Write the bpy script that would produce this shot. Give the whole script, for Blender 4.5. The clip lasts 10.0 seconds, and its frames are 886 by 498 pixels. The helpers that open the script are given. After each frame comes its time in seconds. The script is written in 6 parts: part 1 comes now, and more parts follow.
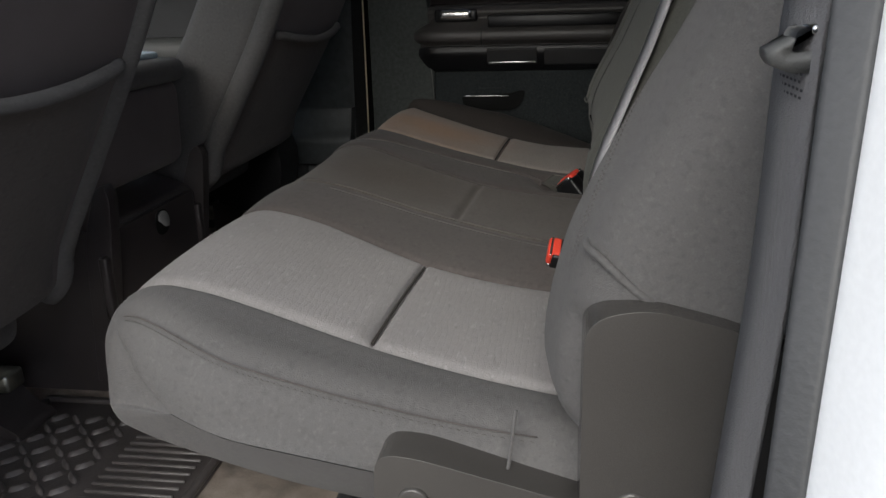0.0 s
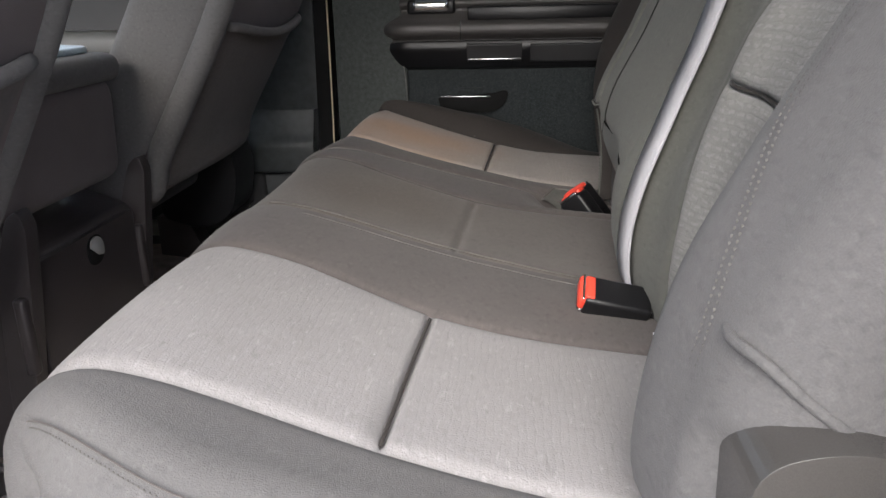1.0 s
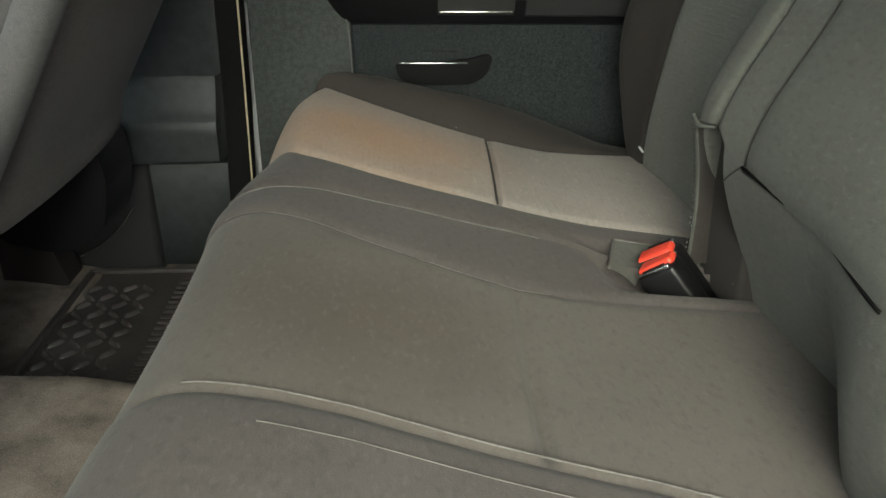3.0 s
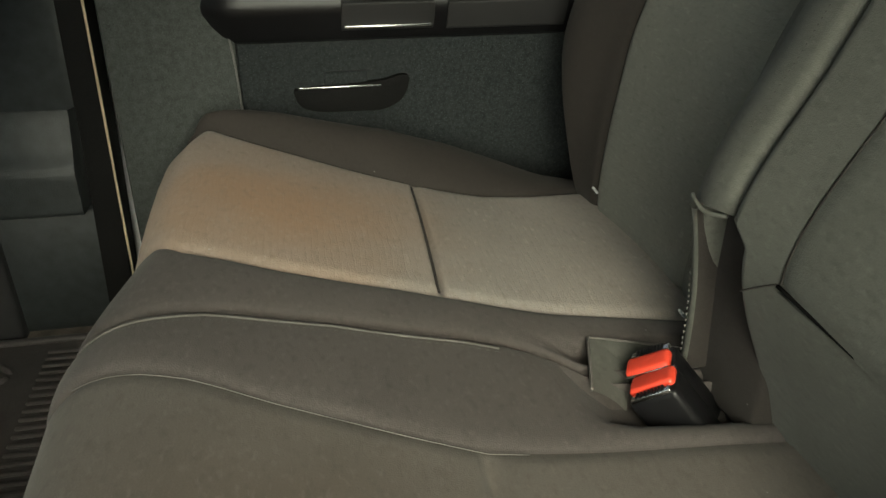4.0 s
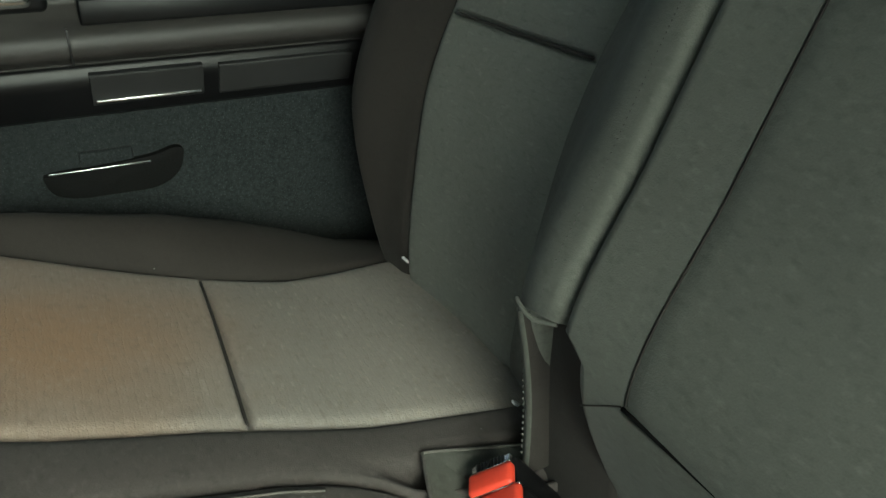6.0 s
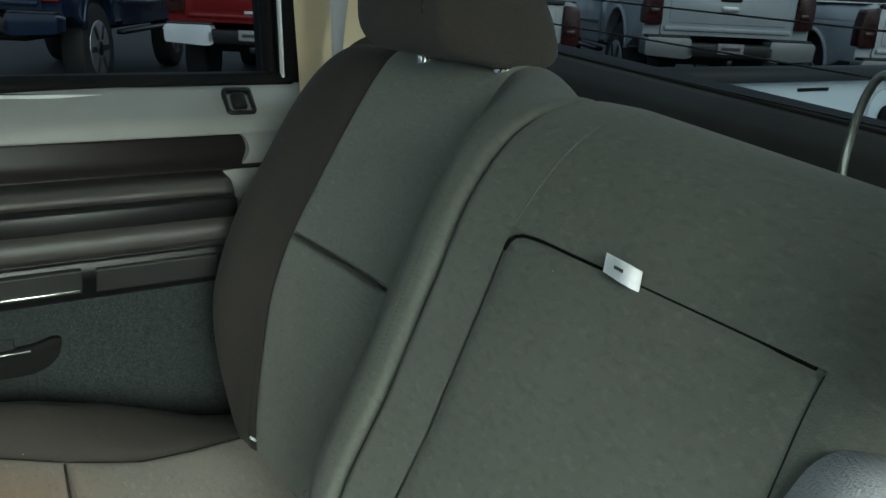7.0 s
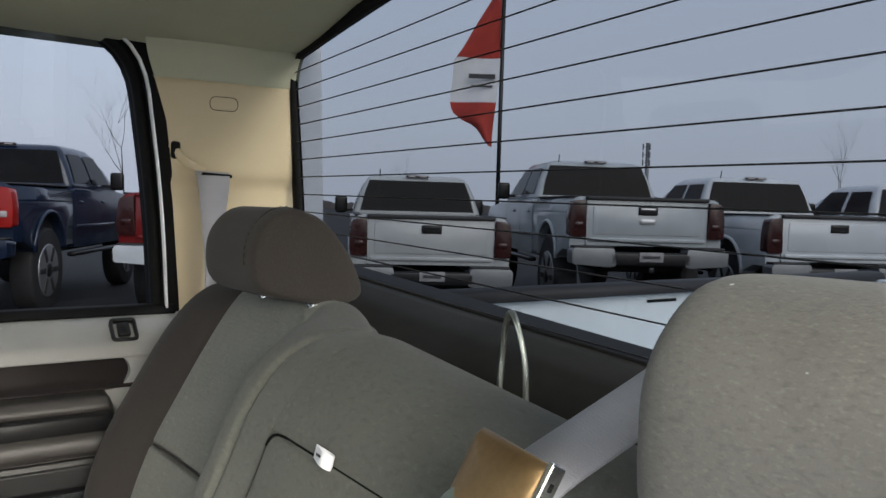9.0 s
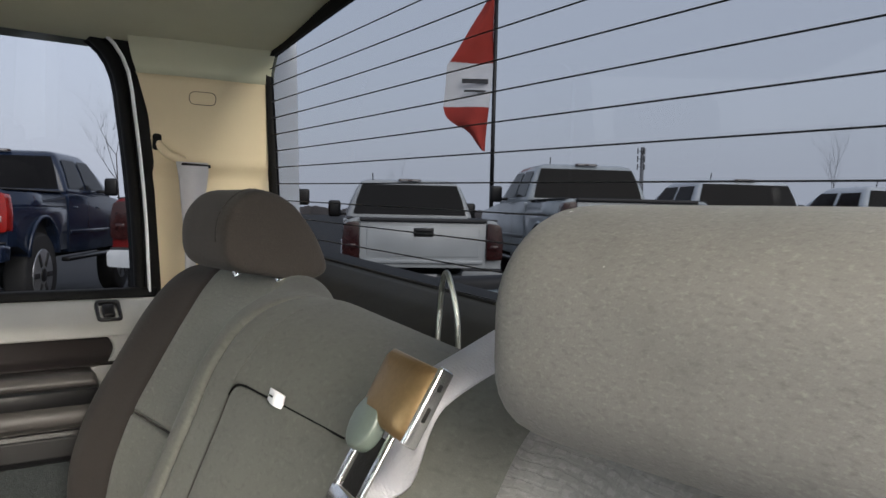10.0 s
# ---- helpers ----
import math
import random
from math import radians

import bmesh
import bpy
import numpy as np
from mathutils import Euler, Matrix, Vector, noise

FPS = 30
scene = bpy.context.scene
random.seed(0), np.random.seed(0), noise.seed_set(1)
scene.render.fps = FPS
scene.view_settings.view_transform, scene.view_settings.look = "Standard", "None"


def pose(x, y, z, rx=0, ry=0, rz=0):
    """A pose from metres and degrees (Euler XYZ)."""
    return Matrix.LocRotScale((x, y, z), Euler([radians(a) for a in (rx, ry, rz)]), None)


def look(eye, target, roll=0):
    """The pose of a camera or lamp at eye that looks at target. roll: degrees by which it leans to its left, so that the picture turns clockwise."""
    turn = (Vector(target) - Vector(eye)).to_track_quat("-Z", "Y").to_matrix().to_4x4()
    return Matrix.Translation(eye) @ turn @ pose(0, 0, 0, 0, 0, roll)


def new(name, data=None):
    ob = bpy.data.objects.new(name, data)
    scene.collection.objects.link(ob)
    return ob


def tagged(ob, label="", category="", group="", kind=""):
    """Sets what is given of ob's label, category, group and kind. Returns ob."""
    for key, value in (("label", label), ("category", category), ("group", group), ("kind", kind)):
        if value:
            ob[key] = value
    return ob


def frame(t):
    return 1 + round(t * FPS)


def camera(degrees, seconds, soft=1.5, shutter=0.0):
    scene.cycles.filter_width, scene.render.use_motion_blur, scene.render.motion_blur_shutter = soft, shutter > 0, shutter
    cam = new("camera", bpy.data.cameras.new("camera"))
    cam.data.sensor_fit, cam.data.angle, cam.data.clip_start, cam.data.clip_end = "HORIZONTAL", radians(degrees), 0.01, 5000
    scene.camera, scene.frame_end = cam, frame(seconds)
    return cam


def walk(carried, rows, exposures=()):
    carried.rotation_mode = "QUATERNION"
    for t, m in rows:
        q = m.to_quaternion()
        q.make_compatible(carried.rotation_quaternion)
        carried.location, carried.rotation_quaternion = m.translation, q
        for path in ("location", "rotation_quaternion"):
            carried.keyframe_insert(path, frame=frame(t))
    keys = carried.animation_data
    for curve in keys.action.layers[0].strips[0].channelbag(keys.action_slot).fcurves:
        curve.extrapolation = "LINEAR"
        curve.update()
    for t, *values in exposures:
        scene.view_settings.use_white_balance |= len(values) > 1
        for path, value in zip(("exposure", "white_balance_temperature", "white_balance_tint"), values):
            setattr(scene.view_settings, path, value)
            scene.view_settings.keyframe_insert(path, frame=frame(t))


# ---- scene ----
# Camera: carried in through the open rear door of a crew cab, over the bench, then tilted up to the rear window.
# World: x to the truck's rear, y across to its far side, z up from the ground.
PATH = [
    (0, (0.163, -1.130, 1.416), (-0.106, 0.559, 0.857), -1.80),
    (0.5, (0.109, -1.041, 1.407), (-0.100, 0.654, 0.841), -1.80),
    (1, (0.083, -0.948, 1.402), (-0.076, 0.752, 0.833), -1.40),
    (1.5, (0.047, -0.844, 1.398), (-0.073, 0.848, 0.795), -1.00),
    (2, (0.005, -0.710, 1.407), (-0.067, 0.975, 0.778), -0.20),
    (2.2, (-0.005, -0.669, 1.406), (-0.052, 1.012, 0.762), 0.10),
    (3.3, (-0.079, -0.399, 1.448), (0.070, 1.209, 0.652), 0.32),
    (3.5, (-0.070, -0.351, 1.455), (0.115, 1.249, 0.651), 0.04),
    (4, (-0.072, -0.257, 1.470), (0.230, 1.302, 0.622), 0.49),
    (4.5, (-0.074, -0.165, 1.469), (0.360, 1.349, 0.596), 1.00),
    (5, (-0.058, -0.106, 1.438), (0.452, 1.389, 0.574), 0.81),
    (5.2, (-0.054, -0.094, 1.421), (0.480, 1.391, 0.556), 0.53),
    (6.3, (-0.022, -0.202, 1.558), (0.765, 1.206, 0.760), 1.74),
    (6.5, (-0.008, -0.234, 1.587), (0.815, 1.193, 0.862), 2.02),
    (7, (-0.006, -0.309, 1.643), (0.906, 1.135, 1.076), 2.86),
    (7.5, (0.000, -0.392, 1.692), (1.000, 1.061, 1.334), 3.00),
    (8, (0.010, -0.463, 1.722), (1.028, 1.001, 1.480), 2.80),
    (8.5, (0.028, -0.530, 1.721), (1.059, 0.947, 1.582), 2.15),
    (9, (0.028, -0.568, 1.699), (1.058, 0.907, 1.600), 1.65),
    (9.5, (0.020, -0.629, 1.686), (1.057, 0.839, 1.587), 1.75),
    (10, (0.0235, -0.670, 1.667), (1.0595, 0.799, 1.581), 1.30),
]
EXPOSURES = [(0, 0.8, 6280, 7), (0.5, 1.5, 6200, 8.5), (1, 2.0, 6250, 10.5), (1.5, 2.15, 6250, 10), (2, 2.35, 6280, 8), (3.5, 2.4, 6750, -8), (4, 2.27, 7050, -6.5), (5, 2.12, 7200, -5.5), (6.5, 2.25, 5880, -20), (7.5, 2.85, 6050, -9), (8.5, 3.08, 6450, 2), (10, 3.2, 6800, 7)]
# The bench back, rear wall and what lies behind stand a little askew to the x axis.
TURN = Matrix.Translation((0.05, 0.72, 0)) @ Matrix.Rotation(radians(4.4), 4, "Z") @ Matrix.Translation((-0.05, -0.72, 0))


def askew(ob):
    ob.matrix_basis = TURN @ ob.matrix_basis
    return ob


cam = camera(59.0, 10.0)
walk(cam, [(t, look(eye, target, roll)) for t, eye, target, roll in PATH], EXPOSURES)

# ---------------------------------------------------------------- light: overcast day
world = bpy.data.worlds.new("overcast_sky")
world.use_nodes = True
scene.world = world
wn = world.node_tree
sky = wn.nodes.new("ShaderNodeTexSky")
sky.sky_type = "NISHITA"
sky.sun_disc = False
sky.sun_elevation = radians(32)
sky.sun_rotation = radians(184)
sky.air_density, sky.dust_density, sky.ozone_density = 1.0, 6.0, 1.0
haze = wn.nodes.new("ShaderNodeMix")
haze.data_type = "RGBA"
haze.inputs["Factor"].default_value = 0.75
haze.inputs["B"].default_value = (5.6, 5.9, 6.8, 1)
wn.links.new(sky.outputs[0], haze.inputs["A"])
back = wn.nodes["Background"]
back.inputs["Strength"].default_value = 0.13
wn.links.new(haze.outputs["Result"], back.inputs["Color"])
sun_data = bpy.data.lights.new("sun", "SUN")
sun_data.energy, sun_data.angle, sun_data.color = 1.5, radians(50), (1.0, 0.96, 0.9)
sun = new("sun", sun_data)
sun.matrix_world = look((-1.0, -13, 9.5), (0, 0, 1))

# ---------------------------------------------------------------- materials


def mat(name, color, rough=0.6, metal=0.0, vary=0.25, scale=8.0, bump=0.0, grain=300.0, spec=0.5, sheen=0.0, warm=None):
    m = bpy.data.materials.new(name)
    m.use_nodes = True
    nt = m.node_tree
    b = nt.nodes["Principled BSDF"]
    b.inputs["Roughness"].default_value = rough
    b.inputs["Metallic"].default_value = metal
    b.inputs["Specular IOR Level"].default_value = spec
    if sheen:
        b.inputs["Sheen Weight"].default_value = sheen
        b.inputs["Sheen Roughness"].default_value = 0.5
    tc = nt.nodes.new("ShaderNodeTexCoord")
    n1 = nt.nodes.new("ShaderNodeTexNoise")
    n1.inputs["Scale"].default_value = scale
    n1.inputs["Detail"].default_value = 5
    n2 = nt.nodes.new("ShaderNodeTexNoise")
    n2.inputs["Scale"].default_value = grain
    n2.inputs["Detail"].default_value = 2
    nt.links.new(tc.outputs["Object"], n1.inputs["Vector"])
    nt.links.new(tc.outputs["Object"], n2.inputs["Vector"])
    add = nt.nodes.new("ShaderNodeMath")
    add.operation = "MULTIPLY_ADD"
    nt.links.new(n2.outputs[0], add.inputs[0])
    add.inputs[1].default_value = 0.6
    nt.links.new(n1.outputs[0], add.inputs[2])
    ramp = nt.nodes.new("ShaderNodeMapRange")
    ramp.inputs["From Min"].default_value, ramp.inputs["From Max"].default_value = 0.5, 1.1
    nt.links.new(add.outputs[0], ramp.inputs["Value"])
    mix = nt.nodes.new("ShaderNodeMix")
    mix.data_type = "RGBA"
    lo = [c * (1 - vary) for c in color]
    hi = [min(1, c * (1 + vary)) for c in color]
    if warm:
        hi = list(warm)
    mix.inputs["A"].default_value = (*lo, 1)
    mix.inputs["B"].default_value = (*hi, 1)
    nt.links.new(ramp.outputs[0], mix.inputs["Factor"])
    nt.links.new(mix.outputs["Result"], b.inputs["Base Color"])
    if bump:
        bp = nt.nodes.new("ShaderNodeBump")
        bp.inputs["Strength"].default_value = bump
        bp.inputs["Distance"].default_value = 0.001
        nt.links.new(n2.outputs[0], bp.inputs["Height"])
        nt.links.new(bp.outputs[0], b.inputs["Normal"])
    return m


def weave(m, scale, strength, stretch=(1, 1, 1)):
    """Adds a woven dash relief to a fabric and lightens its threads a little."""
    nt = m.node_tree
    b = nt.nodes["Principled BSDF"]
    tc = nt.nodes.new("ShaderNodeTexCoord")
    mp = nt.nodes.new("ShaderNodeMapping")
    mp.inputs["Scale"].default_value = stretch
    mp.inputs["Rotation"].default_value = (0, 0, radians(12))
    w = nt.nodes.new("ShaderNodeTexWave")
    w.inputs["Scale"].default_value = scale
    w.inputs["Distortion"].default_value = 5.0
    w.inputs["Detail"].default_value = 2
    w.inputs["Detail Scale"].default_value = 1.6
    nt.links.new(tc.outputs["Object"], mp.inputs["Vector"])
    nt.links.new(mp.outputs[0], w.inputs["Vector"])
    bp = nt.nodes.new("ShaderNodeBump")
    bp.inputs["Strength"].default_value = strength
    bp.inputs["Distance"].default_value = 0.002
    nt.links.new(w.outputs[0], bp.inputs["Height"])
    old = [l for l in nt.links if l.to_node == b and l.to_socket.name == "Normal"]
    if old:
        nt.links.new(old[0].from_socket, bp.inputs["Normal"])
    nt.links.new(bp.outputs[0], b.inputs["Normal"])
    return m


def stain(m, centre, radius, color, amount):
    """A soft blotch of old dirt on the cloth, with an uneven edge."""
    nt = m.node_tree
    b = nt.nodes["Principled BSDF"]
    src = [l for l in nt.links if l.to_node == b and l.to_socket.name == "Base Color"][0].from_socket
    tc = nt.nodes.new("ShaderNodeTexCoord")
    n = nt.nodes.new("ShaderNodeTexNoise")
    n.inputs["Scale"].default_value = 9
    sub = nt.nodes.new("ShaderNodeVectorMath")
    sub.operation = "SUBTRACT"
    sub.inputs[1].default_value = centre
    div = nt.nodes.new("ShaderNodeVectorMath")
    div.operation = "DIVIDE"
    div.inputs[1].default_value = radius
    ln = nt.nodes.new("ShaderNodeVectorMath")
    ln.operation = "LENGTH"
    nt.links.new(tc.outputs["Object"], sub.inputs[0])
    nt.links.new(tc.outputs["Object"], n.inputs["Vector"])
    nt.links.new(sub.outputs[0], div.inputs[0])
    nt.links.new(div.outputs[0], ln.inputs[0])
    sm = nt.nodes.new("ShaderNodeMath")
    sm.operation = "MULTIPLY_ADD"
    sm.inputs[1].default_value = 0.7
    nt.links.new(n.outputs[0], sm.inputs[0])
    nt.links.new(ln.outputs["Value"], sm.inputs[2])
    mr = nt.nodes.new("ShaderNodeMapRange")
    mr.interpolation_type = "SMOOTHSTEP"
    mr.inputs["From Min"].default_value, mr.inputs["From Max"].default_value = 0.35, 1.5
    mr.inputs["To Min"].default_value, mr.inputs["To Max"].default_value = amount, 0.0
    nt.links.new(sm.outputs[0], mr.inputs["Value"])
    mix = nt.nodes.new("ShaderNodeMix")
    mix.data_type = "RGBA"
    mix.inputs["B"].default_value = (*color, 1)
    nt.links.new(src, mix.inputs["A"])
    nt.links.new(mr.outputs[0], mix.inputs["Factor"])
    nt.links.new(mix.outputs["Result"], b.inputs["Base Color"])
    return m


def colour_of(m):
    nt = m.node_tree
    b = nt.nodes["Principled BSDF"]
    return nt, b, [l for l in nt.links if l.to_node == b and l.to_socket.name == "Base Color"][0].from_socket


def over(m, factor, color):
    """Lays a colour over the material's own, by a factor socket."""
    nt, b, src = colour_of(m)
    mix = nt.nodes.new("ShaderNodeMix")
    mix.data_type = "RGBA"
    mix.inputs["B"].default_value = (*color, 1)
    nt.links.new(src, mix.inputs["A"])
    nt.links.new(factor, mix.inputs["Factor"])
    nt.links.new(mix.outputs["Result"], b.inputs["Base Color"])


def field(m, kind, scale, stretch=(1, 1, 1), lo=0.5, hi=0.7, out_hi=1.0):
    """A noise or cell field stretched over the cloth, cut to a range."""
    nt = m.node_tree
    tc = nt.nodes.new("ShaderNodeTexCoord")
    mp = nt.nodes.new("ShaderNodeMapping")
    mp.inputs["Scale"].default_value = stretch
    tx = nt.nodes.new("ShaderNodeTexNoise" if kind == "noise" else "ShaderNodeTexVoronoi")
    tx.inputs["Scale"].default_value = scale
    if kind == "noise":
        tx.inputs["Detail"].default_value = 3
    nt.links.new(tc.outputs["Object"], mp.inputs["Vector"])
    nt.links.new(mp.outputs[0], tx.inputs["Vector"])
    mr = nt.nodes.new("ShaderNodeMapRange")
    mr.inputs["From Min"].default_value, mr.inputs["From Max"].default_value = lo, hi
    mr.inputs["To Max"].default_value = out_hi
    nt.links.new(tx.outputs[0], mr.inputs["Value"])
    return mr.outputs[0]


def knit(m, color, amount=0.5, lint=True):
    """Fine streaks of the knit, rubbed patches and a few specks of lint."""
    dark = [c * 0.55 for c in color]
    pale = [min(1, c * 1.6) for c in color]
    over(m, field(m, "noise", 170, (1, 0.6, 1.2), 0.52, 0.75, amount), dark)
    over(m, field(m, "noise", 230, (1.1, 0.55, 1), 0.55, 0.8, amount), pale)
    over(m, field(m, "noise", 14, (1, 1, 1), 0.5, 0.85, amount * 0.5), dark)
    if lint:
        over(m, field(m, "cells", 22, (1, 1, 1.7), 0.022, 0.012, 0.5), (0.5, 0.5, 0.48))
    return m


def pile(m, color):
    """Fuzzy even nap with small dark pits, pale fibres and specks of lint."""
    dark = [c * 0.5 for c in color]
    pale = [min(1, c * 1.9) for c in color]
    over(m, field(m, "noise", 430, (1, 0.45, 1.1), 0.50, 0.74, 0.42), dark)
    over(m, field(m, "noise", 560, (1, 0.5, 1), 0.54, 0.78, 0.4), pale)
    over(m, field(m, "noise", 26, (1, 1, 1), 0.48, 0.8, 0.3), dark)
    over(m, field(m, "cells", 34, (1, 1, 1.5), 0.05, 0.02, 0.25), pale)
    over(m, field(m, "cells", 16, (1, 1, 1.6), 0.022, 0.012, 0.8), (0.55, 0.55, 0.52))
    return m


def ribs(m, color, back=False, amount=0.05, relief=0.12):
    """Rows of short raised dashes, as woven into the seat inserts."""
    nt = m.node_tree
    b = nt.nodes["Principled BSDF"]
    tc = nt.nodes.new("ShaderNodeTexCoord")
    sp = nt.nodes.new("ShaderNodeSeparateXYZ")
    cb = nt.nodes.new("ShaderNodeCombineXYZ")
    nt.links.new(tc.outputs["Object"], sp.inputs[0])
    nt.links.new(sp.outputs["Y"], cb.inputs["X"])
    nt.links.new(sp.outputs["Z" if back else "X"], cb.inputs["Y"])
    wob = nt.nodes.new("ShaderNodeTexNoise")
    wob.inputs["Scale"].default_value = 30
    nt.links.new(tc.outputs["Object"], wob.inputs["Vector"])
    vm = nt.nodes.new("ShaderNodeVectorMath")
    vm.operation = "MULTIPLY_ADD"
    vm.inputs[1].default_value = (0.016, 0.010, 0)
    nt.links.new(wob.outputs["Color"], vm.inputs[0])
    nt.links.new(cb.outputs[0], vm.inputs[2])
    br = nt.nodes.new("ShaderNodeTexBrick")
    br.inputs["Scale"].default_value = 1.0
    br.inputs["Brick Width"].default_value = 0.017
    br.offset = 0.37
    br.inputs["Row Height"].default_value = 0.0058
    br.inputs["Mortar Size"].default_value = 0.0011
    br.inputs["Mortar Smooth"].default_value = 0.7
    nt.links.new(vm.outputs[0], br.inputs["Vector"])
    mr = nt.nodes.new("ShaderNodeMath")
    mr.operation = "MULTIPLY"
    mr.inputs[1].default_value = amount
    nt.links.new(br.outputs["Fac"], mr.inputs[0])
    over(m, mr.outputs[0], [c * 0.7 for c in color])
    over(m, field(m, "noise", 120, (1.9, 0.55, 1.9), 0.63, 0.69, 0.4), [min(1, c * 1.5) for c in color])
    over(m, field(m, "noise", 100, (2.2, 0.5, 2.2), 0.64, 0.72, 0.4), [c * 0.6 for c in color])
    bp = nt.nodes.new("ShaderNodeBump")
    bp.inputs["Strength"].default_value = relief
    bp.inputs["Distance"].default_value = 0.0015
    bp.invert = True
    nt.links.new(br.outputs["Fac"], bp.inputs["Height"])
    old = [l for l in nt.links if l.to_node == b and l.to_socket.name == "Normal"]
    if old:
        nt.links.new(old[0].from_socket, bp.inputs["Normal"])
    nt.links.new(bp.outputs[0], b.inputs["Normal"])
    return m


def dashes(m, color, amount=0.13):
    """Short bright floats of thread in staggered rows."""
    nt = m.node_tree
    tc = nt.nodes.new("ShaderNodeTexCoord")
    sp = nt.nodes.new("ShaderNodeSeparateXYZ")
    cb = nt.nodes.new("ShaderNodeCombineXYZ")
    nt.links.new(tc.outputs["Object"], sp.inputs[0])
    nt.links.new(sp.outputs["Y"], cb.inputs["X"])
    nt.links.new(sp.outputs["Z"], cb.inputs["Y"])
    br = nt.nodes.new("ShaderNodeTexBrick")
    br.offset = 0.42
    for key, val in (("Scale", 1.0), ("Brick Width", 0.0125), ("Row Height", 0.0072), ("Mortar Size", 0.0027), ("Mortar Smooth", 0.2)):
        br.inputs[key].default_value = val
    wob = nt.nodes.new("ShaderNodeTexNoise")
    wob.inputs["Scale"].default_value = 90
    nt.links.new(tc.outputs["Object"], wob.inputs["Vector"])
    vm = nt.nodes.new("ShaderNodeVectorMath")
    vm.operation = "MULTIPLY_ADD"
    vm.inputs[1].default_value = (0.009, 0.006, 0)
    nt.links.new(wob.outputs["Color"], vm.inputs[0])
    nt.links.new(cb.outputs[0], vm.inputs[2])
    nt.links.new(vm.outputs[0], br.inputs["Vector"])
    mr = nt.nodes.new("ShaderNodeMath")
    mr.operation = "MULTIPLY_ADD"
    mr.inputs[1].default_value, mr.inputs[2].default_value = -amount, amount
    nt.links.new(br.outputs["Fac"], mr.inputs[0])
    over(m, mr.outputs[0], color)
    return m


def tinted_glass(name, tint, gloss=0.05):
    m = bpy.data.materials.new(name)
    m.use_nodes = True
    nt = m.node_tree
    for n in list(nt.nodes):
        if n.type == "BSDF_PRINCIPLED":
            nt.nodes.remove(n)
    out = nt.nodes["Material Output"]
    tr = nt.nodes.new("ShaderNodeBsdfTransparent")
    tr.inputs[0].default_value = (*tint, 1)
    gl = nt.nodes.new("ShaderNodeBsdfGlossy")
    gl.inputs["Roughness"].default_value = 0.02
    mx = nt.nodes.new("ShaderNodeMixShader")
    mx.inputs[0].default_value = gloss
    nt.links.new(tr.outputs[0], mx.inputs[1])
    nt.links.new(gl.outputs[0], mx.inputs[2])
    nt.links.new(mx.outputs[0], out.inputs["Surface"])
    return m


FAB_DARK = knit(mat("charcoal_cloth", (0.082, 0.071, 0.067), 0.9, vary=0.18, scale=6, bump=0.28, grain=900, sheen=0.08), (0.082, 0.071, 0.067))
# Brown cloth darkened for shade: far bolsters, seam tucks and the backrest slot.
FAB_BOL = knit(mat("shaded_dark_cloth", (0.027, 0.0225, 0.020), 0.9, vary=0.18, scale=6, bump=0.28, grain=900, sheen=0.03), (0.027, 0.0225, 0.020), 0.35)
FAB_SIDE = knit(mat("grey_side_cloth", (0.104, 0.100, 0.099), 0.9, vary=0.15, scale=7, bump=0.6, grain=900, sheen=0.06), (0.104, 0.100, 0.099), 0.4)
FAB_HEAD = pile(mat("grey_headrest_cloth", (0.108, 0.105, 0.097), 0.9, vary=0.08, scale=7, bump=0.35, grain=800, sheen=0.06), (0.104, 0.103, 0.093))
# Shaded copy of the headrest cloth: the far side's dimness is in its colour.
FAB_HEAD_FAR = pile(mat("shaded_headrest_cloth", (0.038, 0.031, 0.026), 0.9, vary=0.15, scale=7, bump=0.8, grain=600, sheen=0.06), (0.044, 0.037, 0.031))
FAB_INS = knit(ribs(mat("grey_patterned_cloth", (0.25, 0.237, 0.235), 0.85, vary=0.10, scale=9, bump=0.5, grain=700, sheen=0.1), (0.25, 0.237, 0.235)), (0.25, 0.237, 0.235), 0.25)
FAB_INS_FAR = knit(stain(ribs(mat("soiled_patterned_cloth", (0.290, 0.262, 0.241), 0.85, vary=0.10, scale=9, bump=0.5, grain=700, sheen=0.1), (0.290, 0.262, 0.241)),
                   (-0.12, 0.45, 1.16), (0.22, 0.20, 0.4), (0.42, 0.235, 0.12), 0.75), (0.30, 0.25, 0.20), 0.3)
FAB_BACK = knit(ribs(mat("grey_backrest_cloth", (0.164, 0.167, 0.147), 0.85, vary=0.12, scale=9, bump=0.5, grain=700, sheen=0.06), (0.164, 0.167, 0.147), True), (0.164, 0.167, 0.147), 0.3)
FAB_EDGE = knit(mat("grey_border_cloth", (0.095, 0.096, 0.084), 0.9, vary=0.15, scale=6, bump=0.28, grain=900, sheen=0.06), (0.095, 0.096, 0.084), 0.45)
FAB_BACK_NEAR = knit(dashes(ribs(mat("grey_ribbed_cloth", (0.205, 0.200, 0.190), 0.85, vary=0.12, scale=9, bump=0.3, grain=700, sheen=0.06), (0.205, 0.200, 0.190), True, 0.12, 0.30), (0.50, 0.49, 0.47)), (0.205, 0.200, 0.190), 0.3)
FAB_MID = knit(stain(mat("worn_charcoal_cloth", (0.105, 0.093, 0.083), 0.9, vary=0.2, scale=5, bump=0.28, grain=900, sheen=0.08),
               (-0.1, 0.02, 1.16), (0.16, 0.14, 0.4), (0.070, 0.054, 0.040), 0.8), (0.1, 0.085, 0.075), 0.4)
